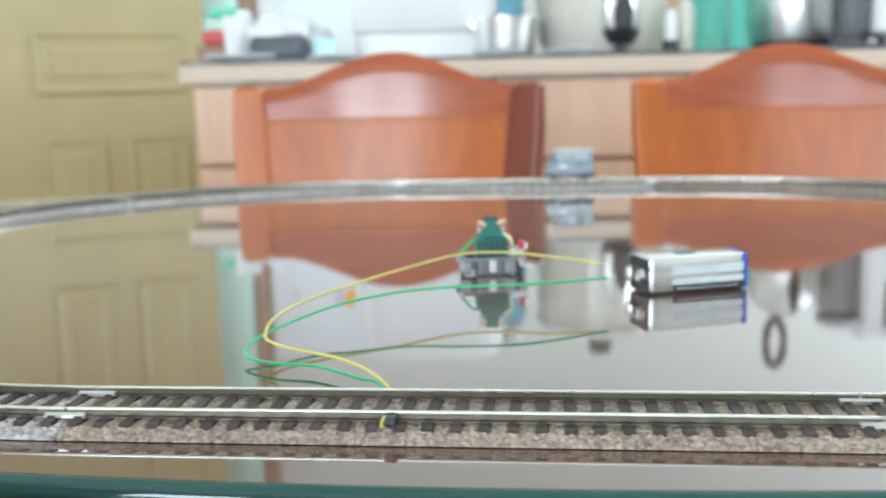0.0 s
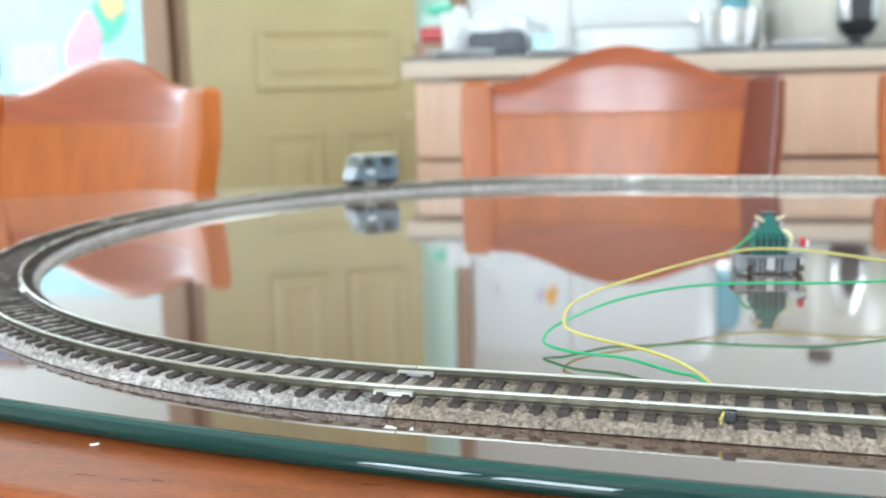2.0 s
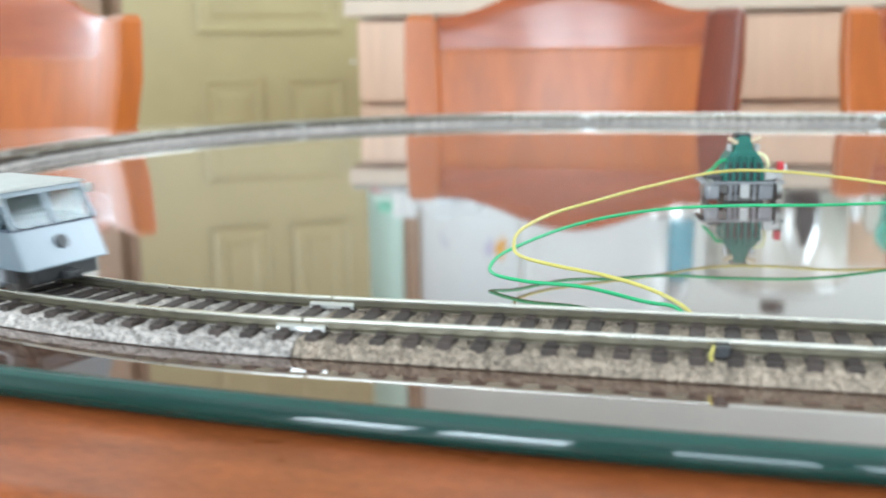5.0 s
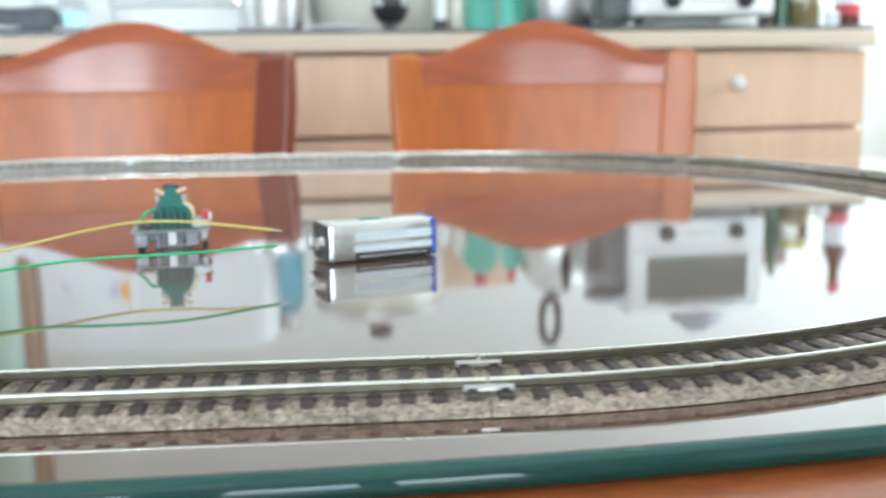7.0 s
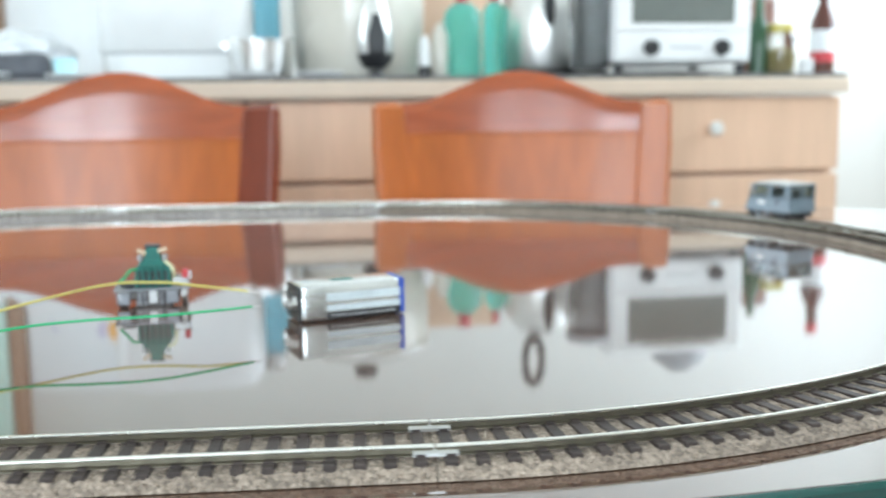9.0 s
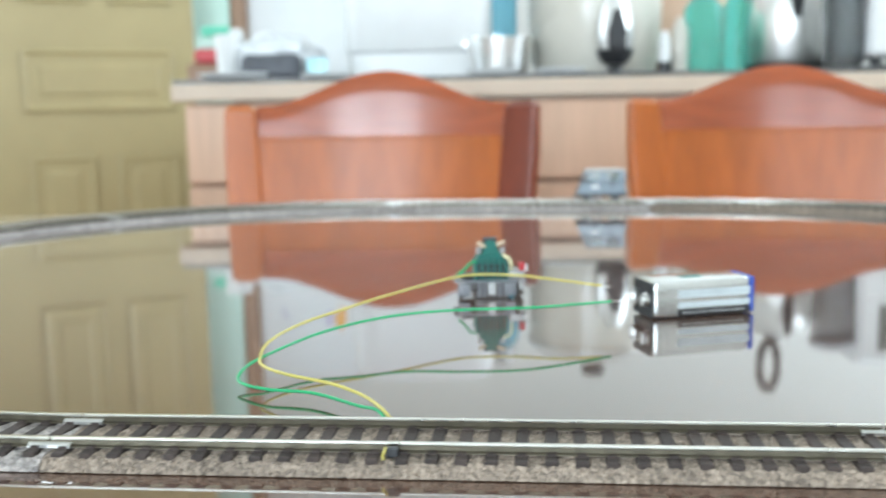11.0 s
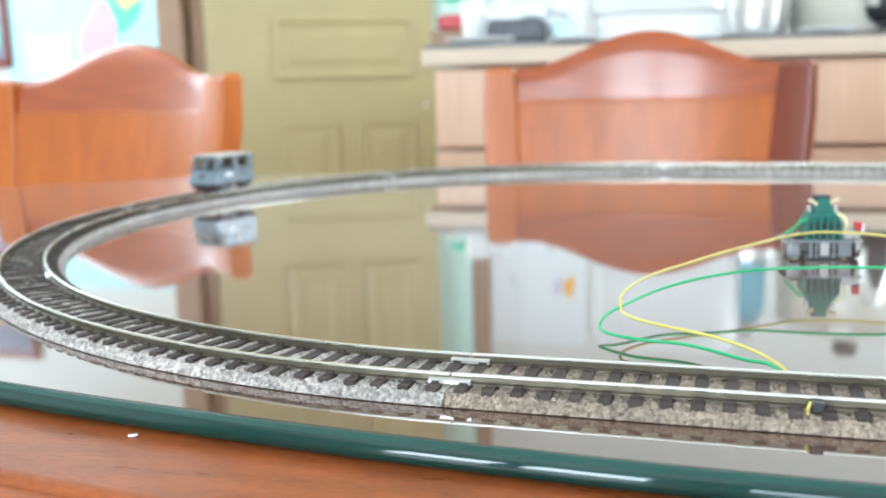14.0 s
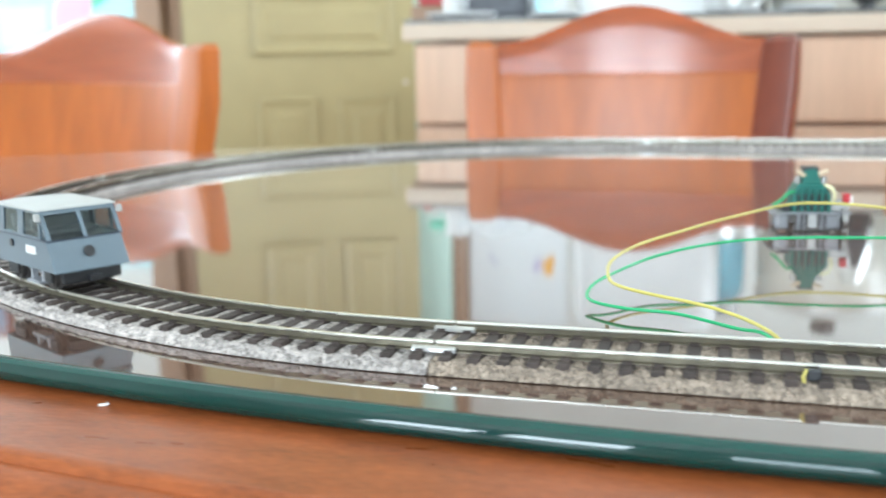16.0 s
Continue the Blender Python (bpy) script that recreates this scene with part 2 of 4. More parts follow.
def tube(points, radius, seg=8, closed=False):
    bm = nb()
    rings = []
    n = len(points)
    up = Vector((0, 0, 1))
    for k, q in enumerate(points):
        a, b = (points[(k - 1) % n], points[(k + 1) % n]) if closed else (points[max(k - 1, 0)], points[min(k + 1, n - 1)])
        d = (Vector(b) - Vector(a)).normalized()
        s = d.cross(up)
        s = s.normalized() if s.length > 1e-4 else Vector((1, 0, 0))
        u = s.cross(d)
        rings.append([bm.verts.new(Vector(q) + radius * (math.cos(2 * math.pi * j / seg) * s + math.sin(2 * math.pi * j / seg) * u)) for j in range(seg)])
    pairs = list(zip(rings, rings[1:])) + ([(rings[-1], rings[0])] if closed else [])
    for a, b in pairs:
        for j in range(seg):
            bm.faces.new((a[j], a[(j + 1) % seg], b[(j + 1) % seg], b[j]))
    if not closed:
        bm.faces.new(rings[0][::-1]), bm.faces.new(rings[-1])
    return bm


def ellipse(a, b, n=128, power=2.0):
    out = []
    for k in range(n):
        t = 2 * math.pi * k / n
        c, s = math.cos(t), math.sin(t)
        out.append((a * math.copysign(abs(c) ** (2 / power), c), b * math.copysign(abs(s) ** (2 / power), s)))
    return out


def slab(outline, rings):
    """A rounded slab: rings of (inset, z) from the bottom up over a closed outline round the origin, capped."""
    bm = nb()
    loops = []
    for inset, z in rings:
        loop = []
        n = len(outline)
        for k, (x, y) in enumerate(outline):
            d = Vector((outline[(k + 1) % n][0] - outline[k - 1][0], outline[(k + 1) % n][1] - outline[k - 1][1])).normalized()
            loop.append(bm.verts.new((x - inset * d.y, y + inset * d.x, z)))
        loops.append(loop)
    for a, b in zip(loops, loops[1:]):
        for k in range(len(a)):
            j = (k + 1) % len(a)
            bm.faces.new((a[k], a[j], b[j], b[k]))
    bm.faces.new(loops[0][::-1]), bm.faces.new(loops[-1])
    return bm


# ---- room ----
RX0, RX1, RY0, RY1, RH = -2.5, 1.55, -2.65, 1.95, 2.6


def structure(name, bm, material, label, category):
    return tagged(part(name, bm, material), label, category, kind="structure")


structure("floor", bx(RX0 - 0.1, RX1 + 0.1, RY0 - 0.1, RY1 + 0.1, -0.1, -0.004), GROUT, "pale tiled floor with grey grout", "floor")
structure("ceiling", bx(RX0 - 0.1, RX1 + 0.1, RY0 - 0.1, RY1 + 0.1, RH, RH + 0.1), CEIL, "plain white painted ceiling", "ceiling")
bm = bx(RX1, RX1 + 0.12, RY0 - 0.1, 0.75, 0, RH)
box(bm, RX1, RX1 + 0.12, 1.81, RY1 + 0.1, 0, RH)
box(bm, RX1, RX1 + 0.12, 0.75, 1.81, 0, 0.93)
box(bm, RX1, RX1 + 0.12, 0.75, 1.81, 2.27, RH)
structure("wall_east", bm, WALL, "off-white painted side wall with a window opening", "wall")
structure("wall_north", bx(RX0 - 0.1, RX1, RY1, RY1 + 0.12, 0, RH), WALL, "cream painted wall behind the kitchen counter", "wall")
# wall behind the viewer, with its wide window opening
bm = bx(RX0, -1.545, RY0 - 0.12, RY0, 0, RH)
box(bm, -0.425, -0.195, RY0 - 0.12, RY0, 0, RH)
box(bm, 0.925, RX1, RY0 - 0.12, RY0, 0, RH)
box(bm, -0.195, 0.925, RY0 - 0.12, RY0, 0, 0.84)
box(bm, -0.195, 0.925, RY0 - 0.12, RY0, 2.12, RH)
box(bm, -1.545, -0.425, RY0 - 0.12, RY0, 0, 0.84)
box(bm, -1.545, -0.425, RY0 - 0.12, RY0, 2.12, RH)
structure("wall_south", bm, WALL, "cream painted wall with two window openings", "wall")
bm = bx(RX0 - 0.12, RX0, RY0, 0.72, 0, RH)
box(bm, RX0 - 0.12, RX0, 1.70, RY1, 0, RH)
box(bm, RX0 - 0.12, RX0, 0.72, 1.70, 0, 0.93)
box(bm, RX0 - 0.12, RX0, 0.72, 1.70, 2.27, RH)
structure("wall_west", bm, WALL, "cream painted side wall with a window opening", "wall")


def build_window(name, m, w, h):
    win = empty(name, m, "white-framed window letting in daylight", "window")
    win["kind"] = "structure"
    bm = bx(-w / 2, -w / 2 + 0.05, -0.03, 0.03, 0, h)
    box(bm, w / 2 - 0.05, w / 2, -0.03, 0.03, 0, h)
    box(bm, -w / 2 + 0.05, w / 2 - 0.05, -0.03, 0.03, 0, 0.05)
    box(bm, -w / 2 + 0.05, w / 2 - 0.05, -0.03, 0.03, h - 0.05, h)
    box(bm, -0.03, 0.03, -0.025, 0.025, 0.05, h - 0.05)
    part("window_frame", bm, WHITE, win)
    for x0, x1 in ((-w / 2 + 0.05, -0.03), (0.03, w / 2 - 0.05)):
        pane = part("pane", bx(x0, x1, -0.003, 0.003, 0.05, h - 0.05), CLEAR, win)
        pane.visible_shadow = False


build_window("window_1", pose(-0.985, RY0 - 0.06, 0.84), 1.12, 1.28)
build_window("window_4", pose(0.365, RY0 - 0.06, 0.84), 1.12, 1.28)
build_window("window_2", pose(RX0 - 0.06, 1.21, 0.93, 0, 0, 90), 0.98, 1.34)
build_window("window_3", pose(RX1 + 0.06, 1.28, 0.93, 0, 0, 90), 1.06, 1.34)

PILLAR = -0.652
# pale green pillar and its brown edge beside the counter, frame of the doorway
structure("pillar", bx(-0.86, PILLAR, 1.90, RY1 - 0.002, 0, RH, 0.004), PALE_GREEN, "pale green painted wall pier", "pillar")
structure("trim_1", bx(PILLAR + 0.002, PILLAR + 0.028, 1.905, RY1 - 0.002, 0, RH, 0.003), TRIM, "narrow brown wooden trim strip", "trim")
bm = bx(-1.40, -1.33, 1.86, RY1 - 0.002, 0, 2.12, 0.004)
box(bm, -1.325, -1.295, 1.885, RY1 - 0.002, 0, 2.12, 0.004)
structure("door_frame", bm, TRIM, "brown wooden door frame", "door frame")


# ---- door ----
def build_door():
    """A leaf with raised panels; local x runs along the leaf."""
    d = empty("door_1", pose(-1.105, 1.57, 0.0, 0, 0, 28), "ochre painted panelled wooden door standing ajar", "door")
    d["kind"] = "structure"
    w, h, th = 0.468, 2.05, 0.038
    z = T
    rows = [(0.09 + z, 0.212 + z, (0.135, 0.425)), (z - 0.265, z + 0.003, (0.140, 0.262)), (z - 0.265, z + 0.003, (0.305, 0.425)),
            (0.10, z - 0.34, (0.140, 0.262)), (0.10, z - 0.34, (0.305, 0.425)), (z + 0.30, 1.93, (0.140, 0.262)), (z + 0.30, 1.93, (0.305, 0.425))]
    part("leaf", bx(0, w, 0, th, 0.008, h, 0.003), DOOR, d)
    for z0, z1, (x0, x1) in rows:
        bm = nb()
        rings = ((0.0, -0.001), (0.0, -0.006), (0.006, -0.008), (0.014, -0.0035), (0.030, -0.0035), (0.036, -0.0065))
        prev = None
        for k, (i, y) in enumerate(rings):
            ring = [bm.verts.new(c) for c in ((x0 + i, y, z0 + i), (x1 - i, y, z0 + i), (x1 - i, y, z1 - i), (x0 + i, y, z1 - i))]
            if prev:
                for a in range(4):
                    b = (a + 1) % 4
                    bm.faces.new((prev[a], prev[b], ring[b], ring[a]))
            prev = ring
        bm.faces.new(prev)
        part("door_panel", bm, DOOR, d)
    part("door_knob", lathe([(0, 0), (0.004, 0), (0.004, 0.004), (0, 0.005)], 12, pose(w - 0.022, 0, T + 0.03, 90)), STEEL, d, "small pale metal latch", True)


build_door()


# ---- kitchen counter ----
CA = math.degrees(math.atan2(0.105, 1.3365))
CM = pose(-0.4965, 1.1152, 0, 0, 0, CA)
CZ = T + 0.133


def on_counter(x, y, turn=0):
    """A pose on the worktop at a world x, y."""
    return pose(x, y, CZ + 0.0005, 0, 0, turn + CA)


def build_counter():
    top = empty("worktop", CM, "dark stone worktop with a pale wood front edge", "countertop")
    part("slab", bx(0.002, 1.338, 0.004, 0.60, CZ - 0.006, CZ, 0.002), GRANITE, top)
    part("edge_band", bx(0, 1.34, 0, 0.59, CZ - 0.030, CZ - 0.0065, 0.003), CABINET_EDGE, top, "pale wood edge band")
    x = 0.012
    for w, kind in ((0.43, "door"), (0.55, "drawers"), (0.34, "drawers")):
        c = empty("base_cabinet", CM @ pose(x, 0, 0), "beech laminate base cabinet with pale round knobs" if kind != "door" else "beech laminate base cabinet with plain doors", "cabinet", "cabinets under the worktop")
        part("carcass", bx(0.002, w - 0.002, 0.035, 0.56, 0.08, CZ - 0.0325), CABINET, c)
        part("plinth", bx(0.002, w - 0.002, 0.07, 0.55, 0.0, 0.079), TRIM, c)
        fronts = ((CZ - 0.145, CZ - 0.0355), (CZ - 0.34, CZ - 0.152), (0.085, CZ - 0.347))
        if kind == "door":
            fronts = ((CZ - 0.145, CZ - 0.0355), (0.085, CZ - 0.152))
        for z0, z1 in fronts:
            fr = part("drawer_front", bx(0.004, w - 0.004, 0.012, 0.033, z0, z1, 0.002), CABINET, c)
            if x > 0.9:
                part("knob", lathe([(0, 0), (0.004, 0), (0.004, 0.007), (0.0095, 0.011), (0.0112, 0.016), (0.0085, 0.021), (0, 0.0225)], 20, pose(0.130, 0.012, z1 - 0.045, 90)), KNOB, fr, "round pale grey knob", True)
        x += w + 0.002


build_counter()


# ---- dining table with its glass sheet ----
TC = (0.0, 0.322)
GA, GB = 0.768, 0.372


def build_table():
    t = empty("dining_table", pose(TC[0], TC[1], 0), "glossy cherry-wood oval dining table under a sheet of glass", "table")
    o = ellipse(GA + 0.046, GB + 0.046, 160)
    part("tabletop", slab(o, [(0.02, T - 0.045), (0.004, T - 0.042), (0.0, T - 0.032), (0.0, T - 0.022), (0.003, T - 0.0148), (0.007, T - 0.0118), (0.0102, T - 0.0110), (0.0106, T - 0.0086), (0.0115, T - 0.0079), (0.013, T - 0.0077)]), TABLE_WOOD, t, "", True)
    part("apron", slab(ellipse(GA - 0.09, GB - 0.07, 96), [(0, T - 0.115), (0, T - 0.0455)]), TABLE_WOOD, t)
    for sx in (-1, 1):
        part("pedestal", lathe([(0.0, 0.06), (0.075, 0.06), (0.08, 0.12), (0.05, 0.2), (0.045, 0.3), (0.07, 0.42), (0.055, 0.52), (0.09, T - 0.116), (0, T - 0.116)], 28, pose(sx * 0.36, 0, 0)), TABLE_WOOD, t, "", True)
        bm = bx(sx * 0.36 - 0.035, sx * 0.36 + 0.035, -0.27, 0.27, 0.0, 0.0595, 0.012)
        part("foot", bm, TABLE_WOOD, t)
    g = empty("glass_sheet", pose(TC[0], TC[1], 0), "thick glass sheet over brown wood with a green rounded edge", "glass top")
    o = ellipse(GA, GB, 200)
    part("surface", slab([(x * (1 - 0.0035 / GA), y * (1 - 0.0035 / GB)) for x, y in o], [(0.004, T - 0.0073), (0.0, T - 0.0008), (0.0006, T)]), GLASS_TOP, g, "reflective glass surface")
    n = len(o)
    low = [(0.0050, -0.0072), (0.0020, -0.0069), (0.0007, -0.0060), (0.0, -0.0042), (0.0004, -0.0026), (0.0014, -0.0013)]
    # upper part of the same edge, with the scattered light put into its colour
    high = [(0.0014, -0.0013), (0.0026, -0.0005), (0.0040, -0.0001), (0.0052, -0.0004)]
    for name, prof, material, label in (("edge", low, GLASS_EDGE, "polished dark green glass edge"), ("edge_bevel", high, GLASS_EDGE_LIT, "upper glass edge, lighter green for light scattered in the glass")):
        bm = nb()
        loops = []
        for inset, z in prof:
            loop = []
            for k, (x, y) in enumerate(o):
                d = Vector((o[(k + 1) % n][0] - o[k - 1][0], o[(k + 1) % n][1] - o[k - 1][1])).normalized()
                loop.append(bm.verts.new((x - inset * d.y, y + inset * d.x, T + z)))
            loops.append(loop)
        for a, b in zip(loops, loops[1:]):
            for k in range(n):
                bm.faces.new((a[k], a[(k + 1) % n], b[(k + 1) % n], b[k]))
        part(name, bm, material, g, label, True)


build_table()


# ---- dining chairs ----
def build_chair(m, wide=1.0):
    """Local x across the seat, y towards the back, floor at z 0; the top of the back stands over y = 0."""
    c = empty("dining_chair", m, "glossy cherry-wood dining chair with an arched curved back", "chair", "chairs round the table")
    zt, hw, lean = T + 0.0972, 0.172, 0.16

    def back_y(u, z):
        return 0.030 * (1 - u * u) - (zt - z) * lean

    def sheet(x_in, z_low, z_top, y_off, th, nu=28, nz=6, bulge=0.0, soft_edge=1.0):
        bm = nb()
        front, rear = [], []
        for k in range(nu + 1):
            u = -1 + 2 * k / nu
            fr, re = [], []
            for j in range(nz + 1):
                z0, z1 = z_low(u), z_top(u)
                z = z0 + (z1 - z0) * j / nz
                e = 1 - soft_edge * (1 - min(1.0, (z1 - z) / 0.012 + 0.25))
                y = back_y(u * x_in / hw, z) + y_off - bulge * math.sin(math.pi * min(1, (z - z0) / (z1 - z0) * 0.9 + 0.1))
                fr.append(bm.verts.new((u * x_in * (1 - 0.5 * (zt - z)), y + th * 0.5 * (1 - e), z)))
                re.append(bm.verts.new((u * x_in * (1 - 0.5 * (zt - z)), y + th - th * 0.4 * (1 - e), z)))
            front.append(fr), rear.append(re)
        for k in range(nu):
            for j in range(nz):
                bm.faces.new((front[k][j], front[k + 1][j], front[k + 1][j + 1], front[k][j + 1]))
                bm.faces.new((rear[k][j], rear[k][j + 1], rear[k + 1][j + 1], rear[k + 1][j]))
            bm.faces.new((front[k][nz], front[k + 1][nz], rear[k + 1][nz], rear[k][nz]))
            bm.faces.new((front[k][0], rear[k][0], rear[k + 1][0], front[k + 1][0]))
        for k in (0, nu):
            for j in range(nz):
                bm.faces.new((front[k][j], front[k][j + 1], rear[k][j + 1], rear[k][j]))
        return bm

    def arch(u):
        a = min(1.0, abs(u) / 0.92)
        return zt - 0.002 + 0.036 * (0.5 + 0.5 * math.cos(math.pi * a)) ** 0.85

    part("top_rail", sheet(0.137, lambda u: zt - 0.036, arch, 0.0008, 0.018, bulge=0.0), WOOD_RED, c, "", True)
    part("back_panel", sheet(0.137, lambda u: zt - 0.30, lambda u: zt - 0.0361, -0.0020, 0.014, soft_edge=0.06), WOOD, c, "", True)
    part("bead", sheet(0.1368, lambda u: zt - 0.0385, lambda u: zt - 0.0358, -0.0036, 0.006, nz=3, soft_edge=0.5), WOOD, c, "", True)
    part("lower_rail", sheet(0.136, lambda u: zt - 0.36, lambda u: zt - 0.301, -0.002, 0.022), WOOD, c, "", True)
    for s in (-1, 1):
        bm = nb()
        rings = []
        for k in range(17):
            z = zt - 0.0035 - k / 16 * (zt - 0.455)
            f = 1 - 0.5 * (zt - z)
            e = (0.55, 0.9)[k] if k < 2 else 1.0
            z2 = z + (0.003 if k == 0 else 0.0)
            z2 = z2 if k != 1 else zt - 0.006
            ring = []
            for a in range(20):
                t = 2 * math.pi * (a + 0.5) / 20
                cx, sy = math.cos(t), math.sin(t)
                q = 0.16
                px, py = e * 0.0185 * math.copysign(abs(cx) ** q, cx), e * 0.0115 * math.copysign(abs(sy) ** q, sy)
                g = -s * radians(15)
                ring.append(bm.verts.new((s * 0.1545 * f + px * math.cos(g) - py * math.sin(g), 0.0135 - (zt - z) * lean + px * math.sin(g) + py * math.cos(g), z2)))
            rings.append(ring)
        for a, b in zip(rings, rings[1:]):
            for k in range(20):
                bm.faces.new((a[k], a[(k + 1) % 20], b[(k + 1) % 20], b[k]))
        bm.faces.new(rings[0]), bm.faces.new(rings[-1][::-1])
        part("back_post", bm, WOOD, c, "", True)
    part("seat", bx(-0.2, 0.2, -0.47, -0.03, 0.415, 0.454, 0.012), WOOD, c)
    for x in (-0.17, 0.17):
        part("leg", bx(x - 0.018, x + 0.018, -0.455, -0.419, 0, 0.414, 0.004), WOOD, c)
        part("leg", bx(x - 0.018, x + 0.018, -0.08, -0.044, 0, 0.414, 0.004), WOOD, c)
        part("stretcher", bx(x - 0.01, x + 0.01, -0.4185, -0.0805, 0.17, 0.195, 0.003), WOOD, c)
    if wide != 1.0:
        for p in c.children:
            p.data.transform(Matrix.Diagonal((wide, 1, 1, 1)))
    return c


ch = build_chair(pose(-0.153, 0.7945, 0, 0, 0, -2.6))
copy_thing(ch, pose(0.283, 0.8684, 0, 0, 0, -3.2))
build_chair(pose(-0.689, 0.632, 0, 0, 0, -19), 1.2)
# the right back post of one chair gets a much darker wood than the others
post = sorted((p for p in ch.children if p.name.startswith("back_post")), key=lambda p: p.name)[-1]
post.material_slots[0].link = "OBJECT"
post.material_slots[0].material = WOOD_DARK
post["label"] = "dark maroon back post"


# ---- railway ----
LH, RR, ZR = 0.1143, 0.3238, 0.0075
GAUGE, BED, PITCH = 0.0103, 0.0189, 2 * 0.1143 / 29


def oval(s):
    """Place and heading on the centre line, s metres from the near straight's west end."""
    c = 4 * LH + 2 * math.pi * RR
    s %= c
    if s < 2 * LH:
        return -LH + s, 0.0, 0.0
    s -= 2 * LH
    if s < math.pi * RR:
        a = s / RR
        return LH + RR * math.sin(a), RR - RR * math.cos(a), a
    s -= math.pi * RR
    if s < 2 * LH:
        return LH - s, 2 * RR, math.pi
    a = (s - 2 * LH) / RR
    return -LH - RR * math.sin(a), RR + RR * math.cos(a), math.pi + a


SECTION = [(-0.0189, 0.0003), (-0.0187, 0.0009), (-0.0182, 0.0015), (-0.0177, 0.0021), (-0.0171, 0.0027), (-0.0164, 0.0032), (-0.0150, 0.0035), (-0.013, 0.0036), (-0.0103, 0.0037), (-0.007, 0.0038), (-0.0035, 0.0038), (0, 0.0038)]
SECTION = SECTION + [(-y, z) for y, z in SECTION[-2::-1]]
TIE = bpy.data.meshes.new("sleeper")
bm = bx(-0.0018, 0.0018, -0.0160, 0.0160, 0.0018, 0.0046, 0.0003, seg=1)
for sy in (-1, 1):
    box(bm, -0.0012, 0.0012, sy * GAUGE - 0.0019, sy * GAUGE + 0.0019, 0.0046, 0.0053)
bm.to_mesh(TIE)
bm.free()
TIE.materials.append(SLEEPER)


def sweep(s0, s1, profile, step, jitter=0.0, closed=False):
    bm = nb()
    n = max(2, round((s1 - s0) / step))
    rows = []
    for k in range(n + 1):
        x, y, a = oval(s0 + 1e-6 + (s1 - s0 - 2e-6) * k / n)
        row = []
        for j, (o, z) in enumerate(profile):
            jo = jz = 0.0
            if jitter and 0 < k < n and 0 < j < len(profile) - 1:
                jo, jz = random.uniform(-jitter, jitter), random.uniform(-jitter, jitter)
            oo = o + jo
            row.append(bm.verts.new((x - oo * math.sin(a), y + oo * math.cos(a), z + jz)))
        rows.append(row)
    m = len(profile)
    for a, b in zip(rows, rows[1:]):
        for j in range(m if closed else m - 1):
            bm.faces.new((a[j], a[(j + 1) % m], b[(j + 1) % m], b[j]))
    bm.faces.new(rows[0]), bm.faces.new(rows[-1][::-1])
    return bm


RAIL_PROFILE = [(-0.0013, 0.0047), (0.0013, 0.0047), (0.0013, 0.0050), (0.00035, 0.0053), (0.00035, 0.0067), (-0.00035, 0.0067), (-0.00035, 0.0053), (-0.0013, 0.0050)]
HEAD_PROFILE = [(-0.00055, 0.0067), (0.00055, 0.0067), (0.00062, 0.0070), (0.0006, 0.0073), (0.00045, 0.0075), (-0.00045, 0.0075), (-0.0006, 0.0073), (-0.00062, 0.0070)]


def build_section(s0, s1, label, ties, bed):
    base = pose(0, 0, T)
    sec = empty("track_section", base, label, "track", "track sections of the oval")
    part("roadbed", sweep(s0 + 0.0002, s1 - 0.0002, SECTION, 0.0009, 0.0005, True), bed, sec, "speckled ballast roadbed")
    for side in (-1, 1):
        prof = [(o + side * GAUGE, z) for o, z in RAIL_PROFILE]
        web = part("rail", sweep(s0 + 0.0003, s1 - 0.0003, prof, 0.004, 0, True), RAIL, sec, "dull nickel rail")
        prof = [(o + side * GAUGE, z) for o, z in HEAD_PROFILE]
        part("rail_head", sweep(s0 + 0.0003, s1 - 0.0003, prof, 0.004, 0, True), RAIL_HEAD, web, "bright worn rail head")
        jp = [(side * GAUGE + o, z) for o, z in ((-0.0017, 0.0046), (0.0017, 0.0046), (0.0017, 0.0055), (0.0009, 0.0060), (-0.0009, 0.0060), (-0.0017, 0.0055))]
        part("rail_joiner", sweep(s0 - 0.006 if s0 > 0.01 else s0 + 4 * LH + 2 * math.pi * RR - 0.006, (s0 if s0 > 0.01 else s0 + 4 * LH + 2 * math.pi * RR) + 0.006, jp, 0.003, 0, True), JOINER, sec, "bright metal rail joiner")
    for k in range(ties):
        x, y, a = oval(s0 + (s1 - s0) * (k + 0.5) / ties)
        tie = new("sleeper", TIE)
        tie.parent = sec
        tie.matrix_local = pose(x, y, random.uniform(-0.0001, 0.0001), 0, 0, math.degrees(a))


ARC = math.pi * RR / 4
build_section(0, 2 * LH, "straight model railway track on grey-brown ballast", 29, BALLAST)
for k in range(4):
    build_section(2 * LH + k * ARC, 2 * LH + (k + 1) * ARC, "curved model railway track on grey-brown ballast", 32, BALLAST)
# Far straight and west curves: same ballast, its brightness from the windows painted in.
build_section(2 * LH + 4 * ARC, 4 * LH + 4 * ARC, "straight model railway track, its ballast coloured paler for window light", 29, BALLAST_LIT)
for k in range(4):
    build_section(4 * LH + (4 + k) * ARC, 4 * LH + (5 + k) * ARC, "curved model railway track, its ballast coloured paler for window light", 32, BALLAST_LIT)


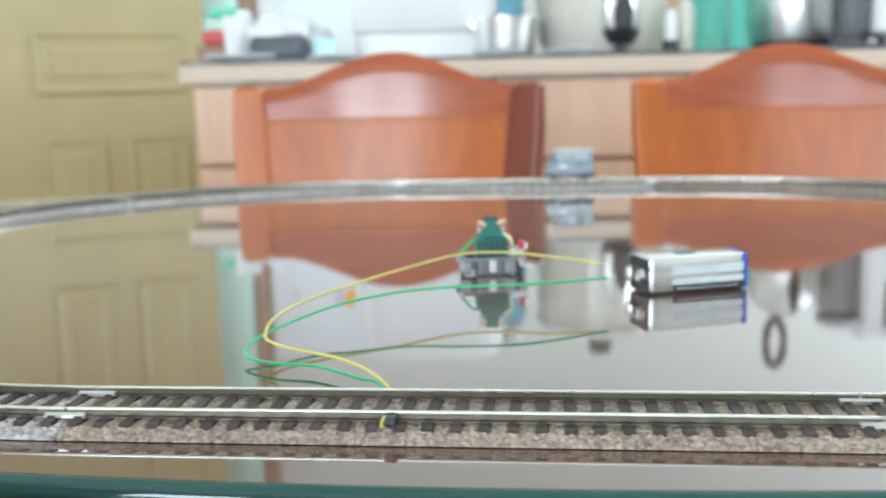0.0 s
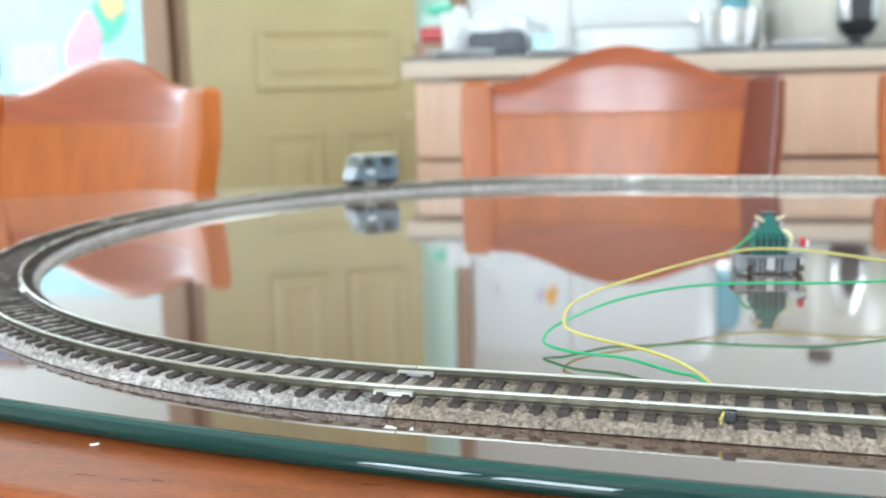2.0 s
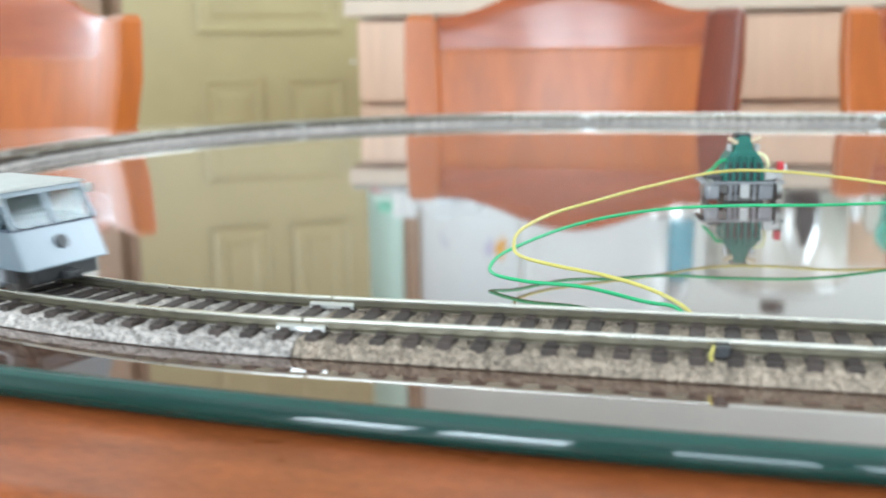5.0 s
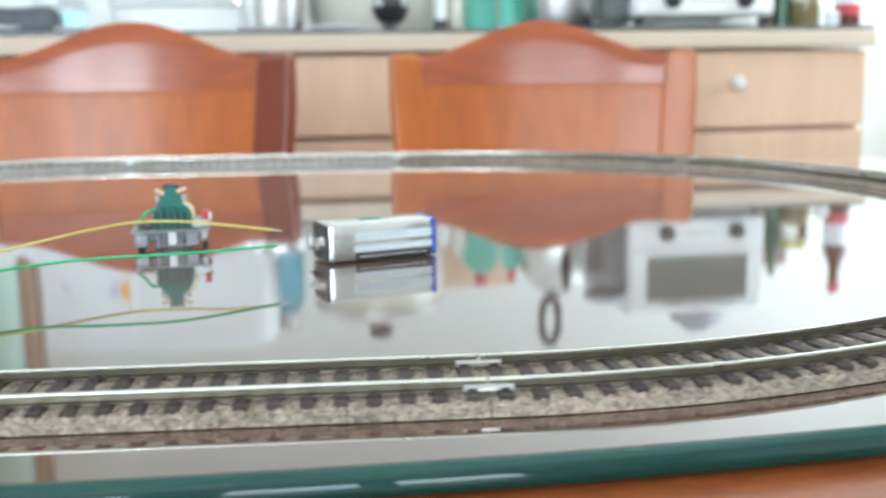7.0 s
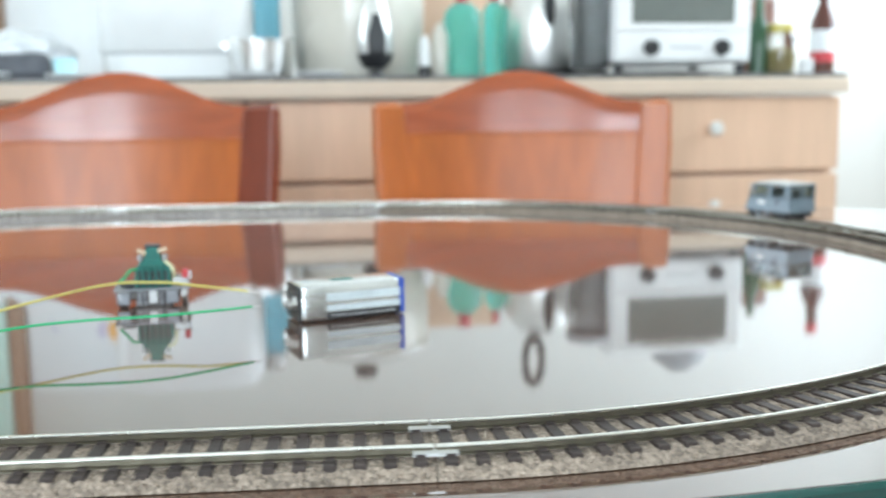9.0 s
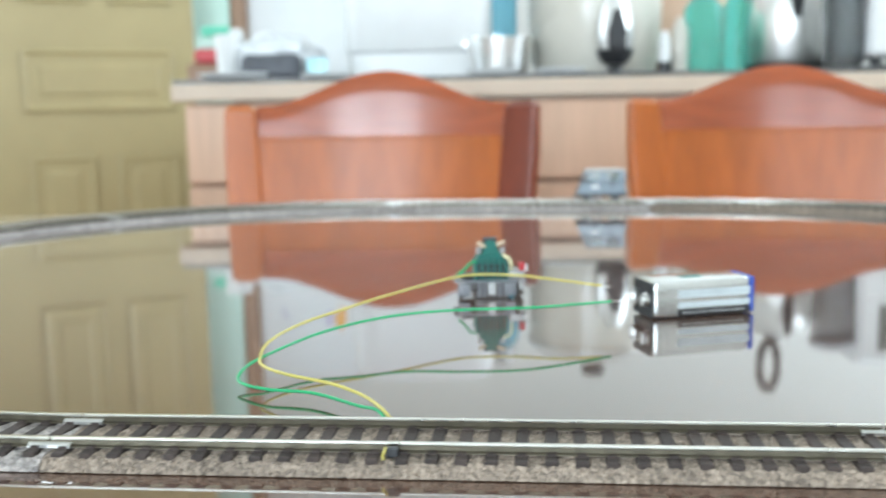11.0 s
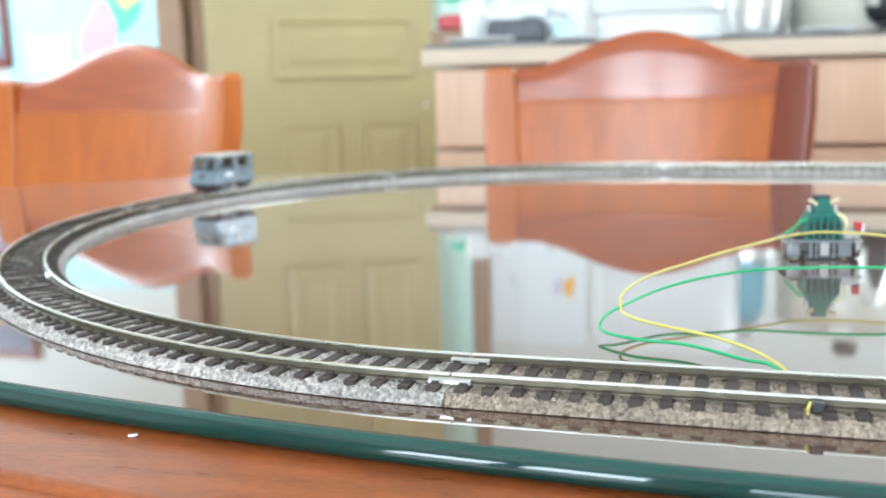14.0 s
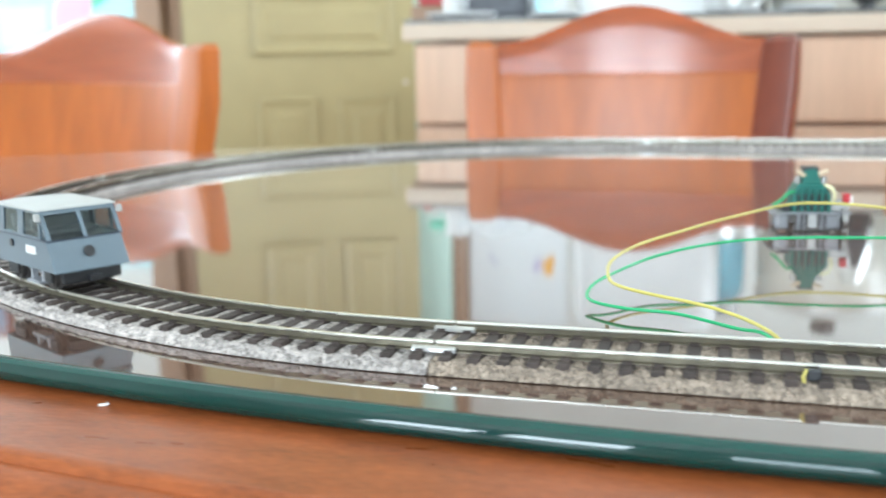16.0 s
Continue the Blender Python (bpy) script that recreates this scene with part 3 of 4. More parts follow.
# ---- railcar ----
def build_railcar():
    """Local x is the way it goes; z 0 is the glass under the track, as in the track's own measures."""
    v = empty("railcar", pose(0, 2 * RR, T), "small blue-grey four-wheeled model rail inspection car with a pale roof", "model train")
    hw = 0.0135
    # lower body: skirt with a raked nose and tail
    body = prism([(-0.0222, 0.0150), (0.0222, 0.0150), (0.0172, 0.0256), (-0.0205, 0.0256)], -hw, hw, 0.0005)
    body = part("body", body, BODY, v)
    part("belt_line", bx(-0.0207, 0.0176, -hw - 0.0003, hw + 0.0003, 0.0252, 0.0259, 0.0002), mat("dark_belt", (0.045, 0.06, 0.085), 0.4, var=0.1, scale=120), v, "thin dark belt line")
    # cab walls with open windows
    for s in (-1, 1):
        y0, y1 = (s * hw - 0.0009 * (s > 0), s * hw + 0.0009 * (s < 0))
        walls = [("window_post", -0.0205, -0.0156, 0.0259, 0.0352), ("window_post", -0.0044, -0.0002, 0.0259, 0.0352), ("window_post", 0.0112, 0.0124, 0.0259, 0.0352)]
        for a, b in ((-0.0156, -0.0044), (-0.0002, 0.0112)):
            walls += [("window_head", a, b, 0.0342, 0.0352), ("window_ledge", a, b, 0.0259, 0.0265)]
        for name, a, b, z0, z1 in walls:
            bm = bx(a, b, y0, y1, z0, z1)
            for q in bm.verts:
                q.co.y -= s * 0.07 * (q.co.z - 0.0259)
            part(name, bm, BODY, v)
        for a, b in ((-0.0156, -0.0044), (-0.0002, 0.0112)):
            ym = s * (hw - 0.0005)
            pane = bx(a, b, ym - 0.0001, ym + 0.0001, 0.0265, 0.0342)
            for q in pane.verts:
                q.co.y -= s * 0.07 * (q.co.z - 0.0259)
            part("side_window", pane, CAB_GLASS, v)
        part("side_plate", bx(0.0018, 0.0088, *sorted((s * hw, s * (hw + 0.0003))), 0.0203, 0.0230), WHITE, v, "plain white plate")
        part("grab_plate", lathe([(0, 0), (0.0014, 0), (0.0014, 0.0004), (0, 0.0004)], 16, pose(-0.0095, s * (hw + 0.00005), 0.0225, -90 * s)), BLACK, v, "small dark round emblem")
        # step under the door
        bm = bx(0.0005, 0.0022, *sorted((s * (hw - 0.003), s * (hw - 0.0012))), 0.0112, 0.0152)
        box(bm, 0.0086, 0.0103, *sorted((s * (hw - 0.003), s * (hw - 0.0012))), 0.0112, 0.0152)
        box(bm, 0.0005, 0.0103, *sorted((s * (hw - 0.0035), s * (hw + 0.0003))), 0.0103, 0.0112)
        part("step", bm, GREY_PLASTIC, v)
        part("mirror", bx(0.0136, 0.0150, *sorted((s * (hw + 0.0004), s * (hw + 0.0022))), 0.0322, 0.0347, 0.0002), ROOF, v, "pale wing mirror")
    for x, lean, w in ((0.0176, -0.0052, 1), (-0.0205, 0.0004, -1)):
        bars = [("windscreen_post", y0, y1, 0, 0.0093) for y0, y1 in ((-hw, -hw + 0.0014), (-0.0007, 0.0007), (hw - 0.0014, hw))]
        bars += [("windscreen_head", y0, y1, 0.0080, 0.0093) for y0, y1 in ((-hw + 0.0014, -0.0007), (0.0007, hw - 0.0014))]
        for name, y0, y1, z0, z1 in bars:
            bm = bx(-0.0006, 0.0006, y0, y1, z0, z1)
            for q in bm.verts:
                q.co.x += x + lean * q.co.z / 0.0093
                q.co.z += 0.0259
            part(name, bm, BODY, v)
        for y0, y1 in ((-hw + 0.0014, -0.0007), (0.0007, hw - 0.0014)):
            bm = bx(-0.0001, 0.0001, y0, y1, 0, 0.0080)
            for q in bm.verts:
                q.co.x += x + lean * q.co.z / 0.0093
                q.co.z += 0.0259
            part("windscreen", bm, CAB_GLASS, v)
    # roof, gently crowned
    bm = nb()
    rows = []
    for k in range(11):
        y = -0.0143 + 0.0286 * k / 10
        crown = 0.0007 * (1 - (y / 0.0143) ** 2)
        rows.append([bm.verts.new(c) for c in ((-0.0213, y, 0.0353), (0.0134, y, 0.0353), (0.0128, y, 0.0357 + crown * 0.6), (0.0080, y, 0.0359 + crown), (-0.0180, y, 0.0359 + crown), (-0.0211, y, 0.0357 + crown * 0.7))])
    for a, b in zip(rows, rows[1:]):
        for j in range(6):
            bm.faces.new((a[j], a[(j + 1) % 6], b[(j + 1) % 6], b[j]))
    bm.faces.new(rows[0]), bm.faces.new(rows[-1][::-1])
    part("roof", bm, ROOF, v, "pale grey crowned roof")
    for x in (-0.0115, 0.0035):
        bm = bx(x - 0.0035, x + 0.0035, -0.0105, 0.0105, 0.0257, 0.0275, 0.0005)
        box(bm, x - 0.0042, x - 0.0028, -0.0105, 0.0105, 0.0275, 0.0315, 0.0004)
        part("seat", bm, GREY_PLASTIC, v)
    part("nose_emblem", lathe([(0, 0), (0.0020, 0), (0.0020, 0.0004), (0, 0.0004)], 16, pose(0.0196, 0, 0.0210, 0, 65, 0)), BLACK, v, "small dark round emblem")
    # the body sits low over its wheels
    for p in v.children:
        p.data.transform(pose(0, 0, -0.00125))
    part("floor_frame", bx(-0.0195, 0.0195, -0.0095, 0.0095, 0.0112, 0.0137, 0.0004), BLACK, v)
    for e in (-1, 1):
        part("buffer_beam", bx(*sorted((e * 0.0196, e * 0.0212)), -0.0105, 0.0105, 0.0098, 0.0137, 0.0004), BLACK, v)
        part("coupler", bx(*sorted((e * 0.0213, e * 0.0240)), -0.0022, 0.0022, 0.0100, 0.0122, 0.0004), BLACK, v)
    for x in (-0.0125, 0.0125):
        ax = part("wheelset", lathe([(0, -0.0112), (0.0008, -0.0112), (0.0008, 0.0112), (0, 0.0112)], 12, pose(x, 0, 0.0118, 90)), STEEL_DULL, v)
        for s in (-1, 1):
            part("wheel", lathe([(0, 0.0085), (0.0050, 0.0085), (0.0050, 0.0092), (0.0043, 0.0093), (0.0042, 0.0111), (0.0034, 0.0112), (0.0032, 0.0106), (0.0012, 0.0106), (0.0010, 0.0114), (0, 0.0114)], 24, pose(x, 0, 0.0118, -90 * s)), WHEEL, ax, "", True)
    for s in (-1, 1):
        part("axle_guard", bx(-0.0165, -0.0085, *sorted((s * 0.0118, s * 0.0126)), 0.0100, 0.01370, 0.0003), BLACK, v)
        part("axle_guard", bx(0.0115, 0.0165, *sorted((s * 0.0118, s * 0.0126)), 0.0100, 0.01370, 0.0003), BLACK, v)
    return v


railcar = build_railcar()


# ---- battery, chassis and wires on the glass ----
def build_battery():
    a = math.degrees(math.atan2(0.016, 0.0449))
    b = empty("battery", pose(0.0685, 0.1758, T, 0, 0, a), "silver nine-volt block battery with a blue end on the glass", "battery")
    L, W, H = 0.0512, 0.0195, 0.0172
    part("case", bx(0.0012, L - 0.0025, 0, W, 0.0003, H, 0.0020, seg=3), BAT_SILVER, b, "", True)
    part("end_cap", bx(L - 0.0026, L - 0.0002, 0.0001, W - 0.0001, 0.0004, H - 0.0001, 0.0012), BLUE, b, "dark blue end band")
    part("terminal_plate", bx(0.0002, 0.0013, 0.0006, W - 0.0006, 0.0009, H - 0.0006, 0.0004), BLACK, b, "black terminal plate")
    part("terminal", lathe([(0, 0), (0.0032, 0), (0.0032, 0.0008), (0.0026, 0.0012), (0.0028, 0.0028), (0.0020, 0.0029), (0.0018, 0.0014), (0, 0.0014)], 20, pose(0.0003, 0.0050, H / 2, 0, -90)), STEEL, b, "round snap terminal", True)
    part("terminal", lathe([(0, 0), (0.0036, 0), (0.0040, 0.0012), (0.0042, 0.0026), (0.0034, 0.0027), (0.0032, 0.0014), (0, 0.0014)], 6, pose(0.0003, 0.0146, H / 2, 0, -90)), STEEL, b, "flared snap terminal")
    part("label_band", bx(0.0130, L - 0.0030, -0.00025, 0.002, 0.0012, 0.0040), BLACK, b, "black label band")
    bm = nb()
    for k in range(12):
        box(bm, 0.0150 + k * 0.0026, 0.0150 + k * 0.0026 + 0.0016, -0.0005, 0.0, 0.0024, 0.0028)
    part("label_print", bm, WHITE, b, "unreadable pale print")
    grey = mat("grey_label", (0.56, 0.61, 0.62), 0.3, var=0.15, scale=300)
    part("label_stripe", bx(0.0130, L - 0.0030, -0.0002, 0.002, 0.0047, 0.0072), grey, b, "blue-grey label stripe")
    part("label_stripe", bx(0.0130, L - 0.0030, -0.0002, 0.002, 0.0092, 0.0128), grey, b, "blue-grey label stripe")
    part("top_print", bx(0.018, 0.028, 0.006, 0.012, H - 0.0001, H + 0.0001), GREEN_PCB, b, "teal label print")


build_battery()


def build_chassis():
    c = empty("motor_chassis", pose(-0.0055, 0.236, T, 0, 0, 8), "bare model locomotive chassis with a green finned motor block", "model part")
    part("frame", bx(-0.0125, 0.0125, -0.009, 0.009, 0.0035, 0.0078, 0.0006), WHEEL, c)
    part("tray", bx(-0.0185, 0.0172, -0.0098, 0.009, 0.0079, 0.0088, 0.0002), GREY_LIGHT, c, "pale grey plastic tray")
    for x in (-0.0138, 0.0090):
        part("side_frame", bx(x - 0.0032, x + 0.0032, -0.0112, -0.0098, 0.0012, 0.0078, 0.0008), STEEL_BRIGHT, c, "bright metal side frame")
    for x, w in ((-0.0062, 0.0007), (-0.0038, 0.0005), (0.0040, 0.0006)):
        part("pickup", bx(x - w, x + w, -0.0114, -0.0099, 0.0010, 0.0078, 0.0002), STEEL_BRIGHT, c, "thin metal pickup strip")
    for x, y, z, tilt in ((-0.0048, -0.0040, 0.0262, 30), (0.0050, -0.0040, 0.0268, -20)):
        part("resistor", lathe([(0, -0.0022), (0.0009, -0.0022), (0.0011, -0.0014), (0.0009, -0.0008), (0.0009, 0.0008), (0.0011, 0.0014), (0.0009, 0.0022), (0, 0.0022)], 12, pose(x, y, z, 0, 90 + tilt)), BEIGE, c, "small beige resistor", True)
    part("base_plate", bx(-0.0085, 0.0085, -0.010, 0.010, 0.0001, 0.0034, 0.0004), WHEEL, c)
    part("axle_bracket", bx(-0.0020, 0.0020, -0.0108, -0.0102, 0.0020, 0.0080, 0.0002), STEEL_DULL, c)
    for x in (-0.0115, 0.0115):
        for y in (-0.0065, 0.0065):
            part("wheel", lathe([(0, -0.0012), (0.0052, -0.0012), (0.0052, -0.0006), (0.0045, -0.0005), (0.0044, 0.0012), (0.003, 0.0012), (0.0028, 0.0006), (0, 0.0006)], 22, pose(x + (0.003 if x > 0 else -0.003), y, 0.0052, 0, 90)), STEEL_DULL, c, "", True)
    part("motor_core", bx(-0.0078, 0.0078, -0.0060, -0.0054, 0.0089, 0.0168), BLACK, c)
    part("motor_block", prism([(-0.0085, 0.0086), (0.0085, 0.0086), (0.0085, 0.0170), (0.0055, 0.0215), (-0.0055, 0.0215), (-0.0085, 0.0170)], -0.0055, 0.008, 0.0004), GREEN_PCB, c, "green motor block")
    for k in range(6):
        x = -0.0075 + k * 0.003
        part("fin", bx(x - 0.0006, x + 0.0006, -0.0082, -0.0055, 0.0088, 0.0172 if k in (0, 5) else 0.0195, 0.0002), GREEN_PCB, c)
    part("brush_holder", prism([(-0.0045, 0.0205), (0.0045, 0.0205), (0.003, 0.0270), (0.0015, 0.0282), (-0.0015, 0.0282), (-0.003, 0.0270)], -0.0045, 0.0045, 0.0004), GREEN_PCB, c)
    part("cap", bx(-0.0035, 0.0035, -0.003, 0.005, 0.0272, 0.0290, 0.0005), BLACK, c)
    for x in (-0.0058, 0.0058):
        part("contact", lathe([(0, 0), (0.0014, 0), (0.0014, 0.003), (0, 0.0032)], 14, pose(x, -0.002, 0.0215)), STEEL_DULL, c, "small brass-ended contact", True)
    part("side_block", bx(0.0088, 0.0168, -0.006, 0.006, 0.0090, 0.0130, 0.0005), STEEL_DULL, c)
    part("side_block", bx(-0.0155, -0.0088, -0.006, 0.006, 0.0088, 0.0110, 0.0005), BLACK, c)
    part("red_tag", bx(0.0140, 0.0168, -0.0075, -0.003, 0.0131, 0.0172, 0.0005), RED, c, "small red plastic tag")
    part("tag_tip", bx(0.01685, 0.0180, -0.0070, -0.0035, 0.0125, 0.0160, 0.0003), WHITE, c, "pale tip of the tag")
    part("lead", tube(smoothed([(-0.0075, -0.005, 0.0180), (-0.0105, -0.007, 0.0175), (-0.0135, -0.006, 0.0140), (-0.0165, -0.004, 0.0115)]), 0.0007), WIRE_G, c, "short green lead", True)
    part("lead", tube(smoothed([(0.0060, -0.005, 0.0210), (0.0088, -0.007, 0.0195), (0.0100, -0.007, 0.0160), (0.0098, -0.005, 0.0130)]), 0.0007), mat("pale_lead", (0.80, 0.76, 0.45), 0.4), c, "short pale yellow lead", True)


build_chassis()

GREEN_RUN = [(-0.0245, 0.0195, 0.0015), (-0.026, 0.023, 0.003), (-0.030, 0.029, 0.004), (-0.037, 0.036, 0.003), (-0.054, 0.049, 0.003), (-0.071, 0.053, 0.003), (-0.083, 0.062, 0.003), (-0.084, 0.072, 0.005), (-0.079, 0.083, 0.007), (-0.067, 0.106, 0.009), (-0.052, 0.12, 0.011), (-0.034, 0.132, 0.012), (-0.011, 0.136, 0.013), (0.017, 0.141, 0.013), (0.05, 0.159, 0.012)]
YELLOW_RUN = [(-0.0225, 0.0195, 0.0015), (-0.024, 0.022, 0.003), (-0.028, 0.0275, 0.005), (-0.036, 0.038, 0.006), (-0.048, 0.047, 0.007), (-0.063, 0.053, 0.008), (-0.074, 0.063, 0.008), (-0.078, 0.071, 0.009), (-0.079, 0.088, 0.011), (-0.072, 0.109, 0.013), (-0.058, 0.129, 0.015), (-0.042, 0.15, 0.017), (-0.016, 0.181, 0.019), (0.006, 0.185, 0.019), (0.027, 0.178, 0.018), (0.047, 0.174, 0.016)]
for run, m, colour in ((GREEN_RUN, WIRE_G, "green"), (YELLOW_RUN, WIRE_Y, "yellow")):
    pts = [p + Vector((0, 0, T)) for p in smoothed(run, 8)]
    w = empty("feeder_wire", pose(0, 0, 0), f"thin {colour} insulated feeder wire curling from the track", "wire", "feeder wires")
    part("insulation", tube(pts, 0.00054, 10), m, w, "", True)
    d = (pts[-1] - pts[-2]).normalized()
    part("bare_end", tube([pts[-1], pts[-1] + d * 0.004], 0.0003, 6), STEEL, w, "bare copper end", True)
f = empty("feeder_clip", pose(-0.0195, -0.0128, T), "small black feeder clip with yellow wire stub at the rail", "wire clip")
part("clip", bx(-0.0005, 0.0028, -0.0008, 0.0012, 0.0040, 0.0068, 0.0004), BLACK, f)
part("stub", tube([Vector((-0.0012, -0.0012, 0.0037)), Vector((-0.0014, -0.0010, 0.0050)), Vector((-0.0006, 0.0002, 0.0066))], 0.00042, 8), WIRE_Y, f, "yellow wire stub", True)


s = empty("paper_scrap", pose(-0.198, -0.0405, T - 0.0075, 0, 0, 25), "tiny white scrap of paper on the table wood", "scrap")
part("scrap", bx(-0.0010, 0.0010, -0.0004, 0.0004, 0, 0.0006, 0.0001), WHITE_PAPER, s)
part("curl", bx(0.0010, 0.0016, -0.0003, 0.0003, 0.0002, 0.0008, 0.0001), WHITE_PAPER, s)


# ---- things on the worktop ----
def build_counter_things():
    # white steamer
    s = empty("rice_cooker", on_counter(-0.182, 1.43), "large white rounded-corner electric rice cooker", "rice cooker")
    o = ellipse(0.118, 0.11, 64, 5.0)
    part("base", slab(o, [(0.01, 0.0), (0.004, 0.004), (0.004, 0.040)]), WHITE, s, "", True)
    part("body", slab(o, [(0.002, 0.042), (0.0, 0.046), (0.0, 0.190), (0.003, 0.206), (0.012, 0.220), (0.03, 0.226)]), WHITE, s, "", True)
    part("seam", slab(o, [(0.006, 0.038), (0.006, 0.0435)]), GREY_PLASTIC, s)
    # steel saucepan with spout
    s = empty("saucepan", on_counter(-0.047, 1.33), "shiny stainless steel saucepan", "saucepan")
    part("bowl", lathe([(0, 0.001), (0.036, 0.001), (0.043, 0.006), (0.048, 0.03), (0.050, 0.055), (0.053, 0.057), (0.053, 0.059), (0.047, 0.057), (0.045, 0.03), (0.038, 0.006), (0, 0.004)], 36), STEEL, s, "", True)
    part("spout", prism([(-0.062, 0.052), (-0.048, 0.057), (-0.046, 0.040)], -0.008, 0.008, 0.001), STEEL, s)
    # blue flask
    s = empty("flask", on_counter(-0.049, 1.425), "translucent blue drinking flask with a steel base", "bottle")
    part("body", lathe([(0, 0.03), (0.026, 0.03), (0.027, 0.04), (0.027, 0.16), (0.024, 0.175), (0.016, 0.185), (0, 0.186)], 28), BLUE_GLASS, s, "", True)
    part("base", lathe([(0, 0), (0.027, 0), (0.0275, 0.03), (0, 0.03)], 28), STEEL, s, "", True)
    part("cap", lathe([(0, 0.186), (0.017, 0.186), (0.017, 0.21), (0.013, 0.214), (0, 0.214)], 24), STEEL_DULL, s, "", True)
    # large stock pot with a dark-and-bright handle
    s = empty("stock_pot", on_counter(0.104, 1.44), "large pale stainless steel lidded pot", "cooking pot")
    part("body", lathe([(0, 0.0), (0.090, 0.0), (0.099, 0.006), (0.105, 0.04), (0.108, 0.12), (0.107, 0.165), (0.110, 0.168), (0.110, 0.171), (0, 0.171)], 48), CREAM, s, "", True)
    lid = part("lid", lathe([(0.110, 0.1715), (0.111, 0.176), (0.095, 0.190), (0.05, 0.205), (0, 0.209)], 48), STEEL, s, "domed steel lid", True)
    part("lid_knob", lathe([(0, 0.208), (0.010, 0.208), (0.010, 0.214), (0.019, 0.220), (0.020, 0.233), (0.016, 0.237), (0, 0.238)], 24), BLACK, lid, "dark lid knob", True)
    # ladle-shaped scoop hung before the pot: bright rim, dark bowl
    s = empty("blender_cup", on_counter(0.128, 1.305), "rounded chrome thermal mug with a dark front panel", "mug")
    part("shell", lathe([(0, 0.012), (0.012, 0.012), (0.022, 0.022), (0.028, 0.045), (0.027, 0.075), (0.020, 0.105), (0.013, 0.122), (0, 0.124)], 28), STEEL, s, "", True)
    part("sleeve", lathe([(0.0145, 0.0135), (0.0230, 0.0215), (0.0262, 0.031), (0.0276, 0.036)], 28), BLACK, s, "black lower sleeve", True)
    part("grip_panel", prism([(-0.013, 0.036), (0.013, 0.036), (0.015, 0.062), (0.009, 0.080), (0.005, 0.094), (-0.006, 0.094), (-0.010, 0.078), (-0.015, 0.060)], -0.0305, -0.015, 0.002), BLACK, s, "dark front panel")
    part("foot", lathe([(0, 0), (0.012, 0), (0.011, 0.006), (0.008, 0.0119), (0, 0.0119)], 20), BLACK, s, "", True)
    # teal bottles
    for x, y, r, h in ((0.268, 1.37, 0.029, 0.112), (0.326, 1.42, 0.019, 0.118)):
        s = empty("soap_bottle", on_counter(x, y), "clear bottle of teal liquid with a dark red cap", "bottle", "teal bottles")
        part("body", lathe([(0, 0), (r, 0), (r * 1.02, 0.006), (r, h - 0.012), (r * 0.7, h), (r * 0.35, h + 0.006), (0, h + 0.006)], 28), TEAL, s, "", True)
        part("cap", lathe([(0, h + 0.0062), (r * 0.36, h + 0.0062), (r * 0.34, h + 0.026), (0, h + 0.027)], 20), RED, s, "dark red cap", True)
    s = empty("cream_bottle", on_counter(0.232, 1.36), "small cream-coloured plastic bottle", "bottle")
    part("body", lathe([(0, 0), (0.012, 0), (0.0135, 0.004), (0.0135, 0.066), (0.008, 0.078), (0.006, 0.086), (0, 0.087)], 22), CREAM, s, "", True)
    s = empty("salt_shaker", on_counter(0.205, 1.335), "small glass shaker with a dark base", "shaker")
    part("body", lathe([(0, 0.018), (0.010, 0.018), (0.009, 0.05), (0.005, 0.064), (0, 0.065)], 20), WHITE, s, "", True)
    part("foot", lathe([(0, 0), (0.011, 0), (0.0105, 0.0178), (0, 0.0178)], 20), BLACK, s, "", True)
    s = empty("wooden_board", on_counter(0.285, 1.60, 0), "upright wooden chopping board leaning on the wall", "chopping board")
    part("board", bx(-0.07, 0.07, -0.008, 0.008, 0, 0.19, 0.004), CABINET, s)
    # kettle
    s = empty("kettle", on_counter(0.405, 1.43), "polished steel kettle with a dark ring handle", "kettle")
    part("body", lathe([(0, 0.012), (0.064, 0.012), (0.068, 0.02), (0.069, 0.08), (0.064, 0.125), (0.045, 0.155), (0.02, 0.168), (0, 0.170)], 40), STEEL, s, "", True)
    part("base", lathe([(0, 0), (0.066, 0), (0.067, 0.0118), (0, 0.0118)], 40), BLACK, s, "dark base ring")
    part("handle", tube([Vector((-0.014 + 0.015 * math.cos(t), -0.01, 0.214 + 0.040 * math.sin(t))) for t in np.linspace(0, 2 * math.pi, 28, endpoint=False)], 0.007, 12, True), BLACK, s, "dark ring handle", True)
    part("window", prism([(-0.014, 0.11), (-0.008, 0.082), (0.002, 0.082), (0.006, 0.11), (0.0, 0.15), (-0.008, 0.15)], -0.073, -0.0695, 0.001), BLACK, s, "dark water gauge")
    # smoky jug
    s = empty("blender_jug", on_counter(0.449, 1.262), "smoky clear plastic blender jug", "jug")
    part("jar", lathe([(0, 0.001), (0.026, 0.001), (0.028, 0.01), (0.031, 0.125), (0.0315, 0.130), (0.029, 0.130), (0.026, 0.012), (0, 0.01)], 30), SMOKE, s, "", True)
    part("lid", lathe([(0, 0.1305), (0.033, 0.1305), (0.033, 0.140), (0.018, 0.146), (0, 0.148)], 30), GREY_PLASTIC, s, "", True)
    # toaster oven
    s = empty("toaster_oven", pose(0.4795, 1.243, CZ, 0, 0, CA), "white toaster oven with two dark knobs and a glass door", "toaster oven")
    w, d, z0, z1 = 0.222, 0.21, 0.016, 0.168
    part("shell", bx(0, w, 0.004, d, z0, z1, 0.008), WHITE, s)
